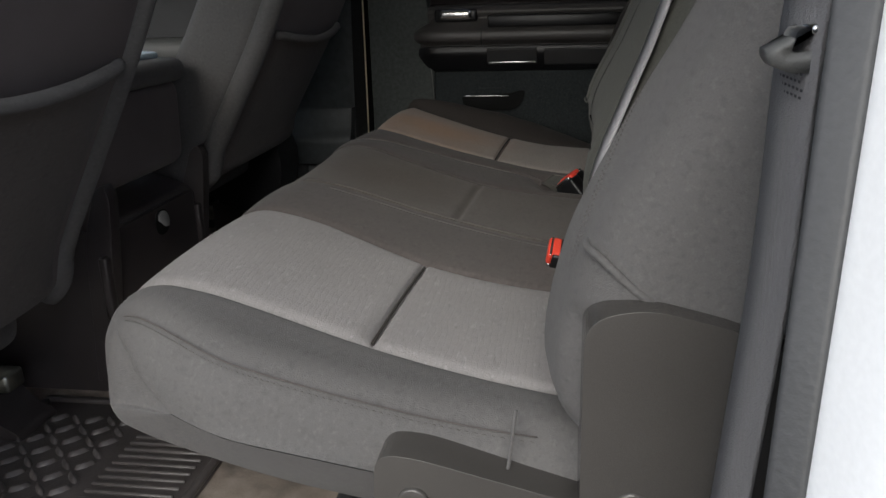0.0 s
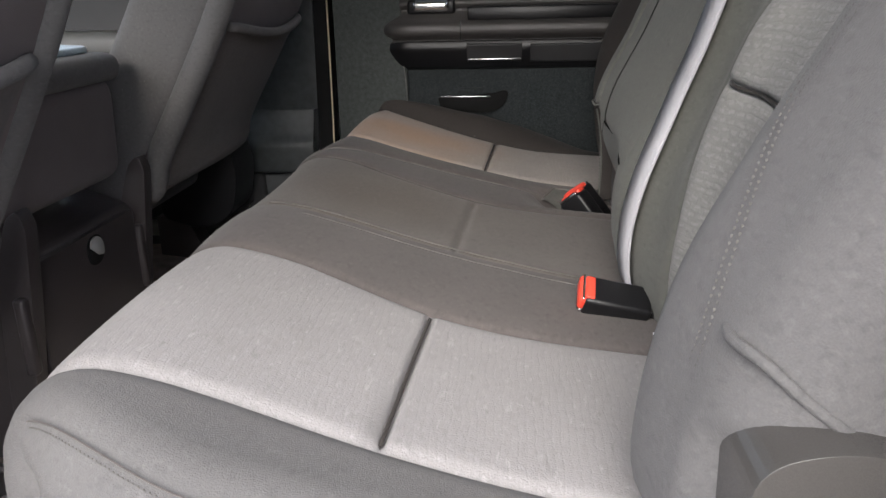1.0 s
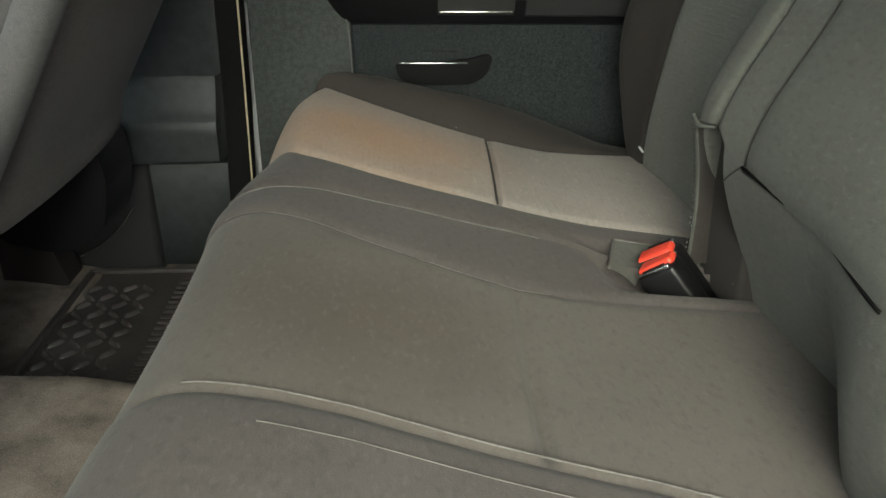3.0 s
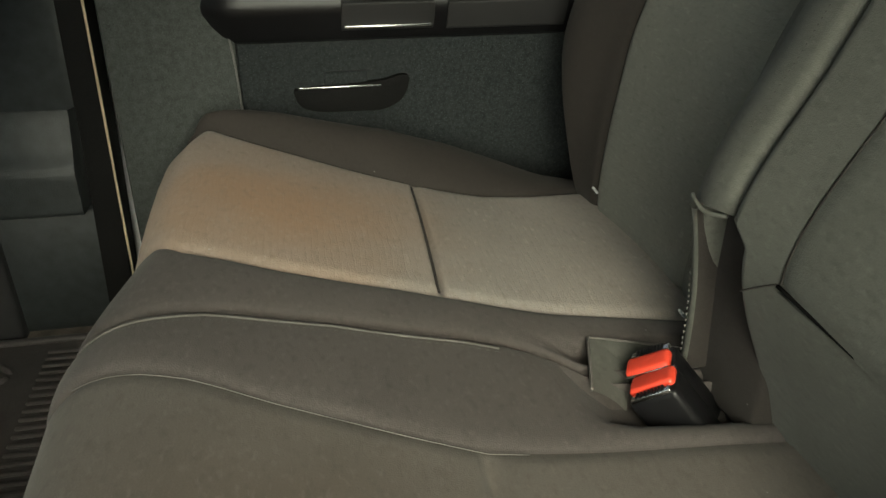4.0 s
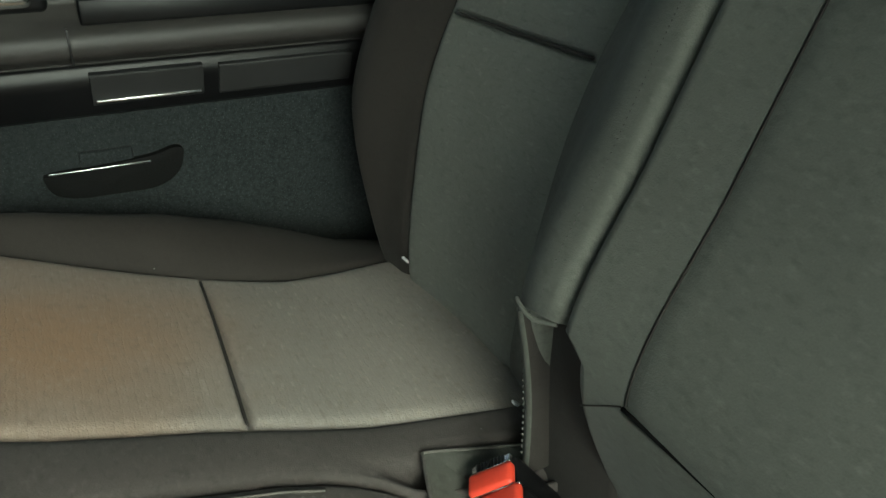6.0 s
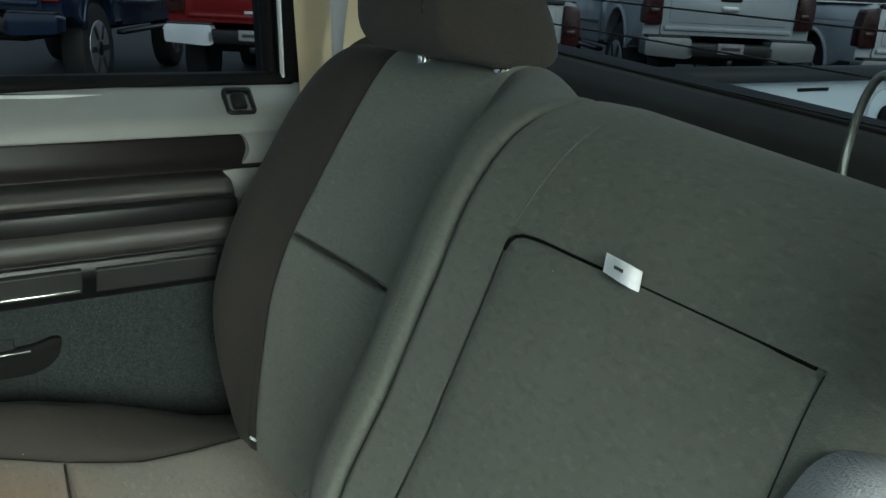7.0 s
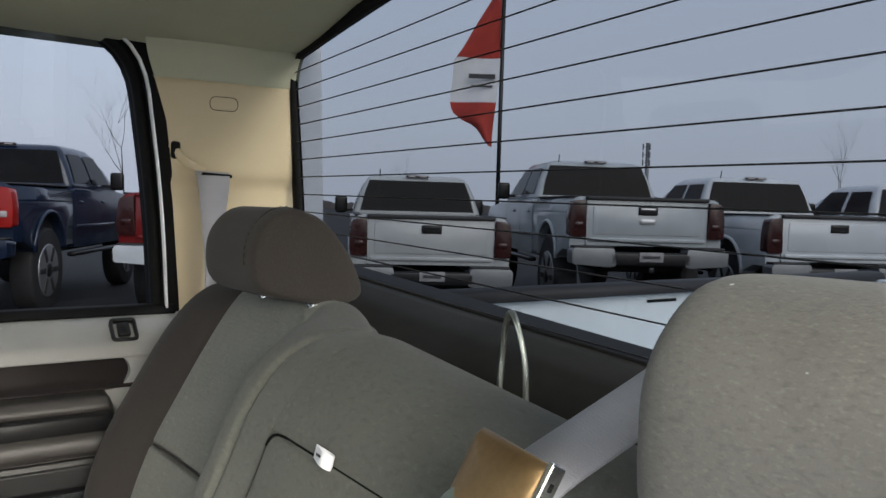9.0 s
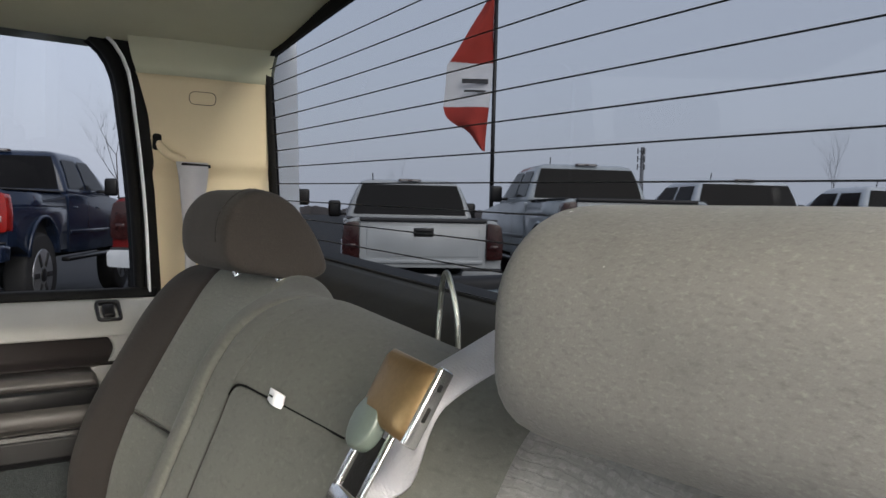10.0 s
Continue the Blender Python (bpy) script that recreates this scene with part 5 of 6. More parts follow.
# ---------------------------------------------------------------- front row
def front_seat(y0, y1, label, feet, up=0.0):
    """The rear of a front seat: padded side, back shell with a map pocket, headrest."""
    s = thing("front_seat", label, "car seat", "front seats", at=(-0.6, (y0 + y1) / 2, 0.80))
    rear = [(-0.56, 1.02), (-0.505, 1.06), (-0.485, 1.12), (-0.42, 1.24), (-0.355, 1.36), (-0.30, 1.48), (-0.265, 1.58), (-0.27, 1.64), (-0.31, 1.67)]
    fr = [(-0.72, 1.00), (-0.70, 1.06), (-0.66, 1.13), (-0.585, 1.25), (-0.515, 1.37), (-0.45, 1.49), (-0.40, 1.58), (-0.375, 1.64), (-0.34, 1.67)]
    rear = [(p[0] + 0.4 * up * w, p[1] + up * w) for p, w in zip(rear, (1, 0.95, 0.75, 0.35, 0.1, 0, 0, 0, 0))]
    fr = [(p[0] + 0.4 * up * w, p[1] + up * w) for p, w in zip(fr, (1, 0.95, 0.75, 0.35, 0.1, 0, 0, 0, 0))]
    rows = []
    sec = 40
    for k in range(33):
        u = k / 32 * 8
        r, f = spline(rear, u), spline(fr, u)
        row = []
        for j in range(sec):
            a = 2 * math.pi * j / sec
            ca, sa = math.cos(a), math.sin(a)
            px = math.copysign(abs(ca) ** 0.35, ca)
            py = math.copysign(abs(sa) ** 0.35, sa)
            m = (r + f) / 2
            h = (r - f) / 2
            w = (y1 - y0) / 2 * (1 - 0.10 * smooth(6, 8, u))
            row.append((m[0] + h[0] * px, (y0 + y1) / 2 + w * py, m[1] + h[1] * px))
        rows.append(row)
    part("backrest", grid(rows, True, True), FAB_SIDE, s, "grey cloth backrest")
    # Panel added to give the rear face its shade; tone now near FAB_SIDE's.
    shell = []
    for k in range(25):
        u = 0.5 + 6.9 * k / 24
        r = spline(rear, u)
        shell.append([(r[0] + 0.004 + 0.006 * math.sin(math.pi * t) ** 0.4, y0 + 0.030 + (y1 - y0 - 0.06) * t, r[1]) for t in np.linspace(0, 1, 15)])
    part("back_shell", grid(shell), FAB_CENTRE_SEAT, s, "brown-grey cloth rear panel, added for the rear face's shade")
    ym = y1 - 0.016 if y0 < 0 else y0 + 0.016
    roll = [(p_[0] - 0.006, ym, p_[1]) for p_ in (spline(rear, 0.7 + 6.5 * k / 30) for k in range(31))]
    part("side_roll", tube(roll, 0.020, 12), FAB_SIDE, s, "padded side roll")
    prow = []
    for k in range(17):
        u = 0.9 + 3.0 * k / 16
        r = spline(rear, u)
        prow.append([(r[0] + 0.006 + 0.016 * math.sin(math.pi * t) ** 0.5 + 0.004 * smooth(3.4, 4.0, u), y0 + 0.045 + (y1 - y0 - 0.09) * t, r[1] + (0.018 * math.sin(math.pi * t) * -1 if k == 16 else 0)) for t in np.linspace(0, 1, 21)])
    part("map_pocket", grid(prow), FAB_DARK, s, "dark cloth map pocket")
    top = prow[-1]
    part("pocket_hem", tube(top, 0.008, 8), FAB_SIDE, s, "rolled pocket hem")
    part("seat_base", box((0.50, y1 - y0 - 0.02, 0.12 - up), (-0.82, (y0 + y1) / 2, 1.03 + up / 2), 0.03, 4), FAB_SIDE, s)
    part("side_shield", box((0.40, 0.03, 0.09), (-0.74, y0 + 0.02, 0.985), 0.012, 3), PLASTIC, s)
    for y, dx, block in feet:
        part("slide_rail", box((0.42, 0.04, 0.03), (-0.78 + dx, y, 0.885), 0.006), STEEL, s)
        part("riser", box((0.30, 0.03, 0.10), (-0.80 + dx, y, 0.93), 0.01), CONSOLE, s)
        if block:
            part("rail_foot", prism(rounded([(-0.73, 0.815), (-0.622, 0.815), (-0.642, 0.880), (-0.664, 0.916), (-0.73, 0.92)], [0, 0.01, 0.03, 0.015, 0], 5), y - 0.03, y + 0.03, "y", 0.008, 4), CONSOLE, s, "black rail foot cover")
            part("rail_bolt", cyl(0.011, 0.912, 0.932, "z", (-0.685, y - 0.01), 12, 0.003), CHROME, s, "bright bolt head")
            continue
        foot = part("rail_foot", prism(rounded([(-0.68, 0.80), (-0.545, 0.80), (-0.550, 0.815), (-0.585, 0.835), (-0.61, 0.875), (-0.68, 0.885)], [0, 0.008, 0.012, 0.03, 0.02, 0], 5), y - 0.042, y + 0.042, "y", 0.010, 4), CONSOLE, s, "black rail foot cover")
        for v_ in foot.data.vertices:
            v_.co.x += dx
        part("rail_bolt", cyl(0.011, 0.872, 0.898, "z", (-0.645 + dx, y), 12, 0.003), CHROME, s, "bright bolt head")
    hr = part("headrest", box((0.11, 0.26, 0.17), (-0.31, (y0 + y1) / 2, 1.76), 0.04, 4), FAB_SIDE, s)
    return s


front_seat(-0.70, -0.215, "grey cloth driver's seat with a rear map pocket", ((-0.62, -0.06, False), (-0.185, -0.07, False)))
far_seat = front_seat(0.215, 0.70, "grey cloth passenger's seat with a rear map pocket", ((0.29, -0.06, False), (0.745, -0.13, True)), 0.05)
rec = part("recliner_cover", prism(rounded([(-0.66, 1.12), (-0.52, 1.14), (-0.485, 1.06), (-0.505, 0.955), (-0.575, 0.925), (-0.66, 0.95)], [0.02, 0.03, 0.05, 0.05, 0.05, 0.02], 6), 0.60, 0.722, "y", 0.03, 5), BLACK, far_seat, "rounded black recliner cover")
part("recliner_trim", tube(cat([(-0.545, 0.597, 0.925), (-0.528, 0.63, 0.928), (-0.510, 0.675, 0.938), (-0.497, 0.712, 0.958)], 6), 0.0022, 6), CHROME, rec, "bright curved trim line")

console = thing("centre_console", "charcoal console with a folded cloth centre seat", "console", at=(-0.65, 0.03, 0.80))
part("folded_back", box((0.40, 0.285, 0.155), (-0.700, 0.035, 1.228), 0.030, 4, rot(0, 3, 0)), FAB_CENTRE_SEAT, console, "dark brown-grey cloth pad")
part("pad_lip", box((0.415, 0.30, 0.040), (-0.695, 0.035, 1.315), 0.018, 4, rot(0, 3, 0)), FAB_SIDE, console)
part("tray_top", box((0.34, 0.235, 0.012), (-0.69, 0.035, 1.339), 0.005, 2, rot(0, 3, 0)), TRAY, console, "pale blue-white tray top")
part("base", prism(rounded([(-0.525, 0.84), (-0.502, 1.085), (-0.512, 1.098), (-0.60, 1.125), (-0.95, 1.145), (-0.95, 0.84)], [0, 0.006, 0.008, 0.02, 0, 0], 4), -0.128, 0.182, "y", 0.007, 3), CONSOLE, console, "black plastic base")
lid = part("base_lid", prism(rounded([(-0.098, 0.935), (0.166, 0.935), (0.166, 1.092), (-0.098, 1.092)], 0.006, 4), -0.514, -0.4985, "x", 0.003, 3), CONSOLE, console, "black drawer front")
part("latch_recess", prism(oval(0.045, 1.066, 0.021, 0.021), -0.500, -0.4970, "x", 0.001), RUBBER, lid)
part("lid_latch", prism([(0.045 + 0.019 * math.cos(a_), 1.066 + 0.019 * math.sin(a_)) for a_ in np.linspace(-0.6, 2.3, 16)] + [(0.030, 1.073), (0.050, 1.057)], -0.499, -0.4945, "x", 0.001), LEDGE, lid, "pale half-round latch")
for y in (0.188, -0.118):
    part("hinge_arm", prism(rounded([(-0.545, 0.86), (-0.512, 0.86), (-0.486, 1.060), (-0.476, 1.150), (-0.484, 1.172), (-0.500, 1.160), (-0.525, 1.09)], [0, 0.006, 0.03, 0.01, 0.008, 0.01, 0.03], 5), y - 0.012, y + 0.012, "y", 0.006, 4), CONSOLE, console, "glossy black hinge arm")
    part("post_cap", box((0.014, 0.016, 0.10), (-0.497, y - 0.016, 1.015), 0.004, 3), CONSOLE, console)

# floor mats with a raised tread
def floor_mat(x0, y0, y1, label):
    m = thing("floor_mat", label, "floor mat", "rubber floor mats")
    x1, z = -0.30, 0.801
    part("base", box((x1 - x0, y1 - y0, 0.006), ((x0 + x1) / 2, (y0 + y1) / 2, z + 0.003), 0.002), MATRUB, m)
    for a, b, c, d in ((x0, x1, y0, y0 + 0.012), (x0, x1, y1 - 0.012, y1), (x0, x0 + 0.012, y0 + 0.012, y1 - 0.012), (x1 - 0.012, x1, y0 + 0.012, y1 - 0.012)):
        part("rim", box((b - a, d - c, 0.009), ((a + b) / 2, (c + d) / 2, z + 0.0085), 0.003), MATRUB, m)
    bm = bmesh.new()

    def bead(cx, cy, ang, ln, wd, h):
        ca, sa = math.cos(ang), math.sin(ang)
        base = []
        for k in range(8):
            a = 2 * math.pi * k / 8
            u, v = ln * math.cos(a), wd * math.sin(a)
            base.append(bm.verts.new((cx + ca * u - sa * v, cy + sa * u + ca * v, z + 0.0055)))
        tops = []
        for k in range(8):
            a = 2 * math.pi * k / 8
            u, v = 0.7 * ln * math.cos(a), 0.45 * wd * math.sin(a)
            tops.append(bm.verts.new((cx + ca * u - sa * v, cy + sa * u + ca * v, z + 0.006 + h)))
        for k in range(8):
            bm.faces.new((base[k], base[(k + 1) % 8], tops[(k + 1) % 8], tops[k]))
        bm.faces.new(tops)
    nx, ny = int((x1 - x0 - 0.18) / 0.029), int((y1 - y0 - 0.05) / 0.029)
    for i in range(nx):
        for j in range(ny):
            bead(x0 + 0.03 + i * 0.029, y0 + 0.035 + j * 0.029, radians(45 if (i + j) % 2 else -45), 0.0160, 0.0056, 0.006)
    tagged(part("tread", bm, MATRUB, m, "raised diamond tread"), kind="stuff")
    for j in range(int((y1 - y0 - 0.05) / 0.0165)):
        y = y0 + 0.03 + j * 0.0165
        part("rib", box((0.125, 0.007, 0.005), (x1 - 0.088, y, z + 0.0082), 0.002, 1), MATRUB, m)
    return m


floor_mat(-0.660, -0.66, -0.10, "black rubber floor mat with diamond tread, dusty")
floor_mat(-0.615, 0.42, 0.785, "black rubber floor mat with diamond tread and ribs")

# ---------------------------------------------------------------- side walls, pillars and glass round the cab
bp_far = thing("pillar_far", "charcoal plastic door pillar trim", "pillar trim", kind="structure")
part("upper_trim", prism(rounded([(-0.50, 1.15), (-0.345, 1.15), (-0.335, 1.95), (-0.47, 1.95)], 0.01), 0.77, 0.86, "y", 0.01, 3), PLASTIC_GREEN, bp_far)
part("lower_trim", prism(rounded([(0.745, 1.01), (0.745, 1.075), (0.758, 1.095), (0.775, 1.14), (0.775, 1.20), (0.86, 1.20), (0.86, 1.01)], [0.008, 0.012, 0.012, 0.01, 0, 0, 0], 4), -0.52, -0.357, "x", 0.010, 3), PLASTIC_GREEN, bp_far)
part("kick_panel", prism([(0.80, 0.80), (0.79, 1.00), (0.86, 1.00), (0.86, 0.80)], -0.95, -0.352, "x", 0.006), PLASTIC_GREEN, bp_far)
part("door_seal", prism(rounded([(-0.352, 0.80), (-0.318, 0.80), (-0.306, 1.10), (-0.300, 1.52), (-0.330, 1.52), (-0.340, 1.10)], 0.004, 3), 0.74, 0.80, "y", 0.01, 3), RUBBER, bp_far, "black rubber door seal")
part("bright_edge", tube(cat([(-0.303, 0.712, 0.85), (-0.300, 0.706, 1.0), (-0.2965, 0.702, 1.15), (-0.2945, 0.702, 1.30), (-0.294, 0.705, 1.50)], 6), 0.0016, 6), BEIGE, bp_far, "pale edge strip")

bp_far.matrix_basis = Matrix.Translation((-0.008, 0.018, 0))
side = tagged(part("wall_far", prism([(0.86, 0.35), (0.86, 1.50), (0.96, 1.46), (0.98, 1.0), (0.96, 0.40)], -1.95, 0.74, "x", 0.02), WHITE), "white painted body side", "body side", kind="structure")
for nm, y in (("wall_front_far", 0.80),):
    d = thing(nm, "charcoal front door trim panel", "door", kind="structure")
    sg = 1 if y > 0 else -1
    part("panel", box((1.05, 0.05, 0.70), (-1.02 if y > 0 else -1.0, y + 0.02 * sg, 1.14), 0.01), PLASTIC, d)
    part("ledge", box((1.05, 0.09, 0.06), (-1.02, y, 1.455), 0.02, 3), LEDGE, d)
    part("armrest", box((0.70, 0.09, 0.06), (-1.02, y - 0.03 * sg, 1.30), 0.02, 3), SATIN, d)
bn = thing("pillar_near", "charcoal plastic door pillar trim", "pillar trim", kind="structure")
part("trim", prism(rounded([(-0.52, 0.78), (-0.40, 0.78), (-0.36, 1.50), (-0.33, 1.98), (-0.45, 1.98)], 0.01), -0.88, -0.80, "y", 0.012, 3), PLASTIC, bn)

def leaned(bm, k=0.02):
    for v_ in bm.verts:
        v_.co.x += k * (v_.co.z - 1.22)
    return bm


jamb = thing("door_opening", "white painted door opening with grey seal", "door frame", kind="structure")
part("body_edge", leaned(prism(rounded([(0.253, -0.862), (0.266, -0.905), (0.33, -0.985), (0.74, -0.985), (0.74, -0.80), (0.30, -0.80)], [0.008, 0.02, 0.03, 0, 0, 0], 5), 0.40, 1.52, "z")), WHITE, jamb, "white painted edge")
part("seal", leaned(prism(rounded([(0.241, -0.858), (0.254, -0.866), (0.29, -0.805), (0.31, -0.78), (0.292, -0.765)], [0.003, 0.003, 0, 0.01, 0.01], 4), 0.60, 1.60, "z")), SEALGREY, jamb, "grey rubber door seal")
part("quarter_trim", prism(rounded([(0.30, -0.77), (0.46, -0.74), (0.62, -0.74), (0.62, -0.80), (0.30, -0.80)], 0.006), 0.80, 1.95, "z"), PLASTIC, jamb)
part("upper_quarter", prism(rounded([(0.44, 1.52), (0.74, 1.52), (0.72, 2.02), (0.34, 2.02)], 0.01), -0.86, -0.80, "y"), WHITE, jamb)
tagged(part("corner_far", prism(rounded([(0.475, 1.50), (0.74, 1.50), (0.72, 2.04), (0.40, 2.04), (0.43, 1.95)], 0.005), 0.80, 0.87, "y"), WHITE), "white painted rear cab corner", "body side", kind="structure")
askew(bpy.data.objects["corner_far"])
tagged(part("dashboard", prism(rounded([(-1.55, 0.80), (-1.45, 1.20), (-1.50, 1.38), (-1.95, 1.45), (-1.95, 0.80)], [0, 0.05, 0.08, 0, 0]), -0.82, 0.82, "y", 0.01), PLASTIC), "charcoal dashboard", "dashboard", kind="structure")
ws = thing("window_3", "clear windscreen", "window", kind="structure")
wsp = part("pane", grid([[(-1.95, y, 1.44) for y in (-0.80, 0.80)], [(-1.45, y, 2.06) for y in (-0.70, 0.70)]]), GLASS_CLEAR, ws, smooth=False)
wsp.visible_shadow = False
for y, nm in ((0.83, "window_4"),):
    fw = thing(nm, "clear front side window", "window", kind="structure")
    p = part("pane", grid([[(-1.55, y, 1.50), (-0.46, y, 1.50)], [(-1.35, y * 0.92, 1.97), (-0.45, y * 0.92, 1.97)]]), GLASS_CLEAR, fw, smooth=False)
    p.visible_shadow = False
    part("top_rail", box((1.15, 0.06, 0.05), (-0.95, y * 0.92, 1.985), 0.015), PLASTIC, fw)

# ---------------------------------------------------------------- the truck's own bed
bed = thing("pickup_bed", "white pickup bed with black rail caps, behind the cab", "truck bed", at=(1.8, 0, 0.6))
for sg in (1, -1):
    part("bed_side", prism([(sg * 0.68, 0.93), (sg * 0.68, 1.488), (sg * 0.72, 1.488), (sg * 0.95, 1.40), (sg * 0.98, 1.0), (sg * 0.96, 0.55), (sg * 0.70, 0.55)], 0.86, 2.96, "x", 0.012), BEDWHITE, bed, "white inner and outer bed side")
    part("rail_cap", prism(rounded([(sg * 0.655, 1.474), (sg * 0.655, 1.494), (sg * 0.668, 1.506), (sg * 0.72, 1.506), (sg * 0.74, 1.490), (sg * 0.74, 1.474)], [0.004, 0.012, 0.012, 0.012, 0.012, 0.004], 4), 0.85, 2.98, "x"), BLACKGREY, bed, "black rail cap")
    part("hole_boss", prism(oval(2.11, 1.374, 0.075, 0.075), sg * 0.668, sg * 0.690, "y", 0.006, 3), BEDWHITE, bed)
    part("tie_hole", cyl(0.032, sg * 0.662 - 0.004, sg * 0.662 + 0.004, "y", (2.11, 1.374), 22), RUBBER, bed, "dark round hole")
    part("slot", box((0.12, 0.004, 0.008), (1.80, sg * 0.678, 1.452), 0.0015), RUBBER, bed)
    part("slot", box((0.08, 0.004, 0.008), (1.0, sg * 0.678, 1.452), 0.0015), RUBBER, bed)
part("bed_floor", box((2.10, 1.40, 0.06), (1.91, 0, 0.90), 0.005), BEDWHITE, bed)
for k in range(12):
    part("floor_rib", box((2.04, 0.05, 0.012), (1.91, -0.60 + k * 0.11, 0.936), 0.004), BEDWHITE, bed)
part("front_panel", box((0.03, 1.34, 0.56), (0.88, 0, 1.20), 0.008), BEDWHITE, bed)
part("tailgate", box((0.05, 1.42, 0.56), (2.95, 0, 1.20), 0.012), BEDWHITE, bed)
part("skirt", box((2.0, 1.30, 0.30), (1.91, 0, 0.70), 0.02), RUBBER, bed)

bed.matrix_basis = TURN @ Matrix.Translation((1.8, 0.80, 0)) @ Matrix.Rotation(radians(-5), 4, "Z") @ Matrix.Translation((-1.8, -0.74, 0)) @ bed.matrix_basis

# ---------------------------------------------------------------- the lot behind: parked pickups, flag, mast, bare trees
AUTO_GLASS = mat("dark_auto_glass", (0.010, 0.010, 0.011), 0.15, vary=0.2, scale=1.5, spec=0.05)
TYRE = mat("tyre_rubber", (0.012, 0.012, 0.013), 0.8, vary=0.3, scale=12)
LAMP = mat("tail_lamp_lens", (0.030, 0.008, 0.008), 0.15, vary=0.3, scale=20)
LAMP_RED = mat("bright_tail_lens", (0.30, 0.012, 0.010), 0.2, vary=0.2)
BUMPER = mat("bumper_metal", (0.20, 0.21, 0.22), 0.42, 0.5, vary=0.1)
RIM = mat("alloy_rim", (0.45, 0.46, 0.48), 0.35, 0.8, vary=0.15)
LENS = mat("pale_lens", (0.40, 0.38, 0.37), 0.2, vary=0.2, scale=20)
PLATE = mat("pale_plate", (0.22, 0.22, 0.23), 0.5)


def paint(name, c):
    """Glossy paint, dulled here and there by road dust."""
    m = mat(name, c, 0.16, vary=0.15, scale=2.4, spec=0.5)
    over(m, field(m, "noise", 1.6, (1, 1, 2.5), 0.5, 0.85, 0.35), [0.6 * v + 0.02 for v in c])
    return m


HEAD = Vector((math.cos(radians(57.8)), math.sin(radians(57.8)), 0))


def pickup(name_label, body, corner, scale=1.0, lift=0.0, bed_top=None, bumper=BUMPER, lamp=LAMP, handle=None, emblem=None, script=None):
    """A parked crew-cab pickup. Local frame: x ahead, y to its left, z up, from the middle of its rear end."""
    t = thing("pickup_truck", name_label, "truck", "parked pickups")
    L = lift

    def p(nm, bm, m, parent=t, label="", sm=True):
        o = part(nm, bm, m, None, label, sm)
        o.parent = parent
        return o

    def side_outline():
        pts = [(0.10, 0.66 + L), (0.10, 1.12 + L), (2.02, 1.12 + L), (2.02, 0.55 + L), (1.66, 0.55 + L)]
        for k in range(0, 13):
            a = math.pi * k / 12
            pts.append((1.18 + 0.47 * math.cos(a), 0.52 + L + 0.46 * math.sin(a)))
        pts += [(0.70, 0.55 + L), (0.40, 0.66 + L)]
        return pts
    for sg in (1, -1):
        p("bed_side", prism(side_outline(), sg * 0.78, sg * 0.985, "y", 0.02, 2), body)
        prof = rounded([(sg * 0.985, 1.10 + L), (sg * 0.976, 1.20 + L), (sg * 0.935, 1.300 + L), (sg * 0.87, 1.325 + L), (sg * 0.79, 1.325 + L), (sg * 0.79, 1.10 + L)], [0.0, 0.05, 0.05, 0.03, 0, 0], 4)
        p("bed_shoulder", prism(prof, 0.10, 2.02, "x"), body)
        p("wheel_well", box((0.90, 0.16, 0.44), (1.18, sg * 0.80, 0.76 + L), 0.02), TYRE, t, "dark wheel well")
        arch = [(1.18 + 0.49 * math.cos(math.pi * k / 16), sg * 0.992, 0.52 + L + 0.48 * math.sin(math.pi * k / 16)) for k in range(17)]
        p("wheel_arch", tube(arch, 0.028, 8), body)
        lm = p("tail_lamp", prism(rounded([(sg * 0.785, 0.83 + L), (sg * 0.995, 0.83 + L), (sg * 1.0, 1.06 + L), (sg * 0.97, 1.27 + L), (sg * 0.80, 1.29 + L)], [0.03, 0.05, 0.05, 0.05, 0.03], 5), 0.045, 0.22, "x", 0.015, 3), lamp, t, "dark red tail lamp")
        p("reverse_lens", box((0.02, 0.11, 0.07), (0.045, sg * 0.885, 0.98 + L), 0.008), LENS if lamp is LAMP_RED else lamp, lm, "reverse lens")
        p("rail_cap", box((1.88, 0.09, 0.02), (1.08, sg * 0.90, 1.325 + L), 0.008), BLACKGREY)
        p("bumper_end", prism(rounded([(sg * 0.44, 0.49 + L), (sg * 0.52, 0.47 + L), (sg * 0.99, 0.50 + L), (sg * 1.0, 0.66 + L), (sg * 0.97, 0.70 + L), (sg * 0.47, 0.70 + L)], 0.03, 4), -0.10, 0.14, "x", 0.03, 3), bumper, t, "bumper corner")
        p("bumper_pad", box((0.17, 0.50, 0.025), (0.02, sg * 0.72, 0.712 + L), 0.01), BLACKGREY, t, "black bumper step pad")
        # cab side and windows
        p("mirror", box((0.10, 0.20, 0.27), (3.55, sg * 1.13, 1.44 + L), 0.04, 4), BLACK)
        p("mirror_arm", box((0.05, 0.16, 0.05), (3.55, sg * 0.99, 1.36 + L), 0.015), BLACK)
        for x0 in (2.22, 3.22):
            p("door_handle", box((0.16, 0.03, 0.035), (x0 + 0.12, sg * 0.99, 1.12 + L), 0.012), bumper)
        p("sill_step", box((2.0, 0.12, 0.06), (2.9, sg * 1.0, 0.42 + L), 0.025, 3), BLACK)
    gate = rounded([(-0.785, 0.725 + L), (0.785, 0.725 + L), (0.785, 1.295 + L), (-0.785, 1.295 + L)], 0.025, 4)
    tg = p("tailgate", prism(gate, 0.075, 0.14, "x", 0.012, 3), body)
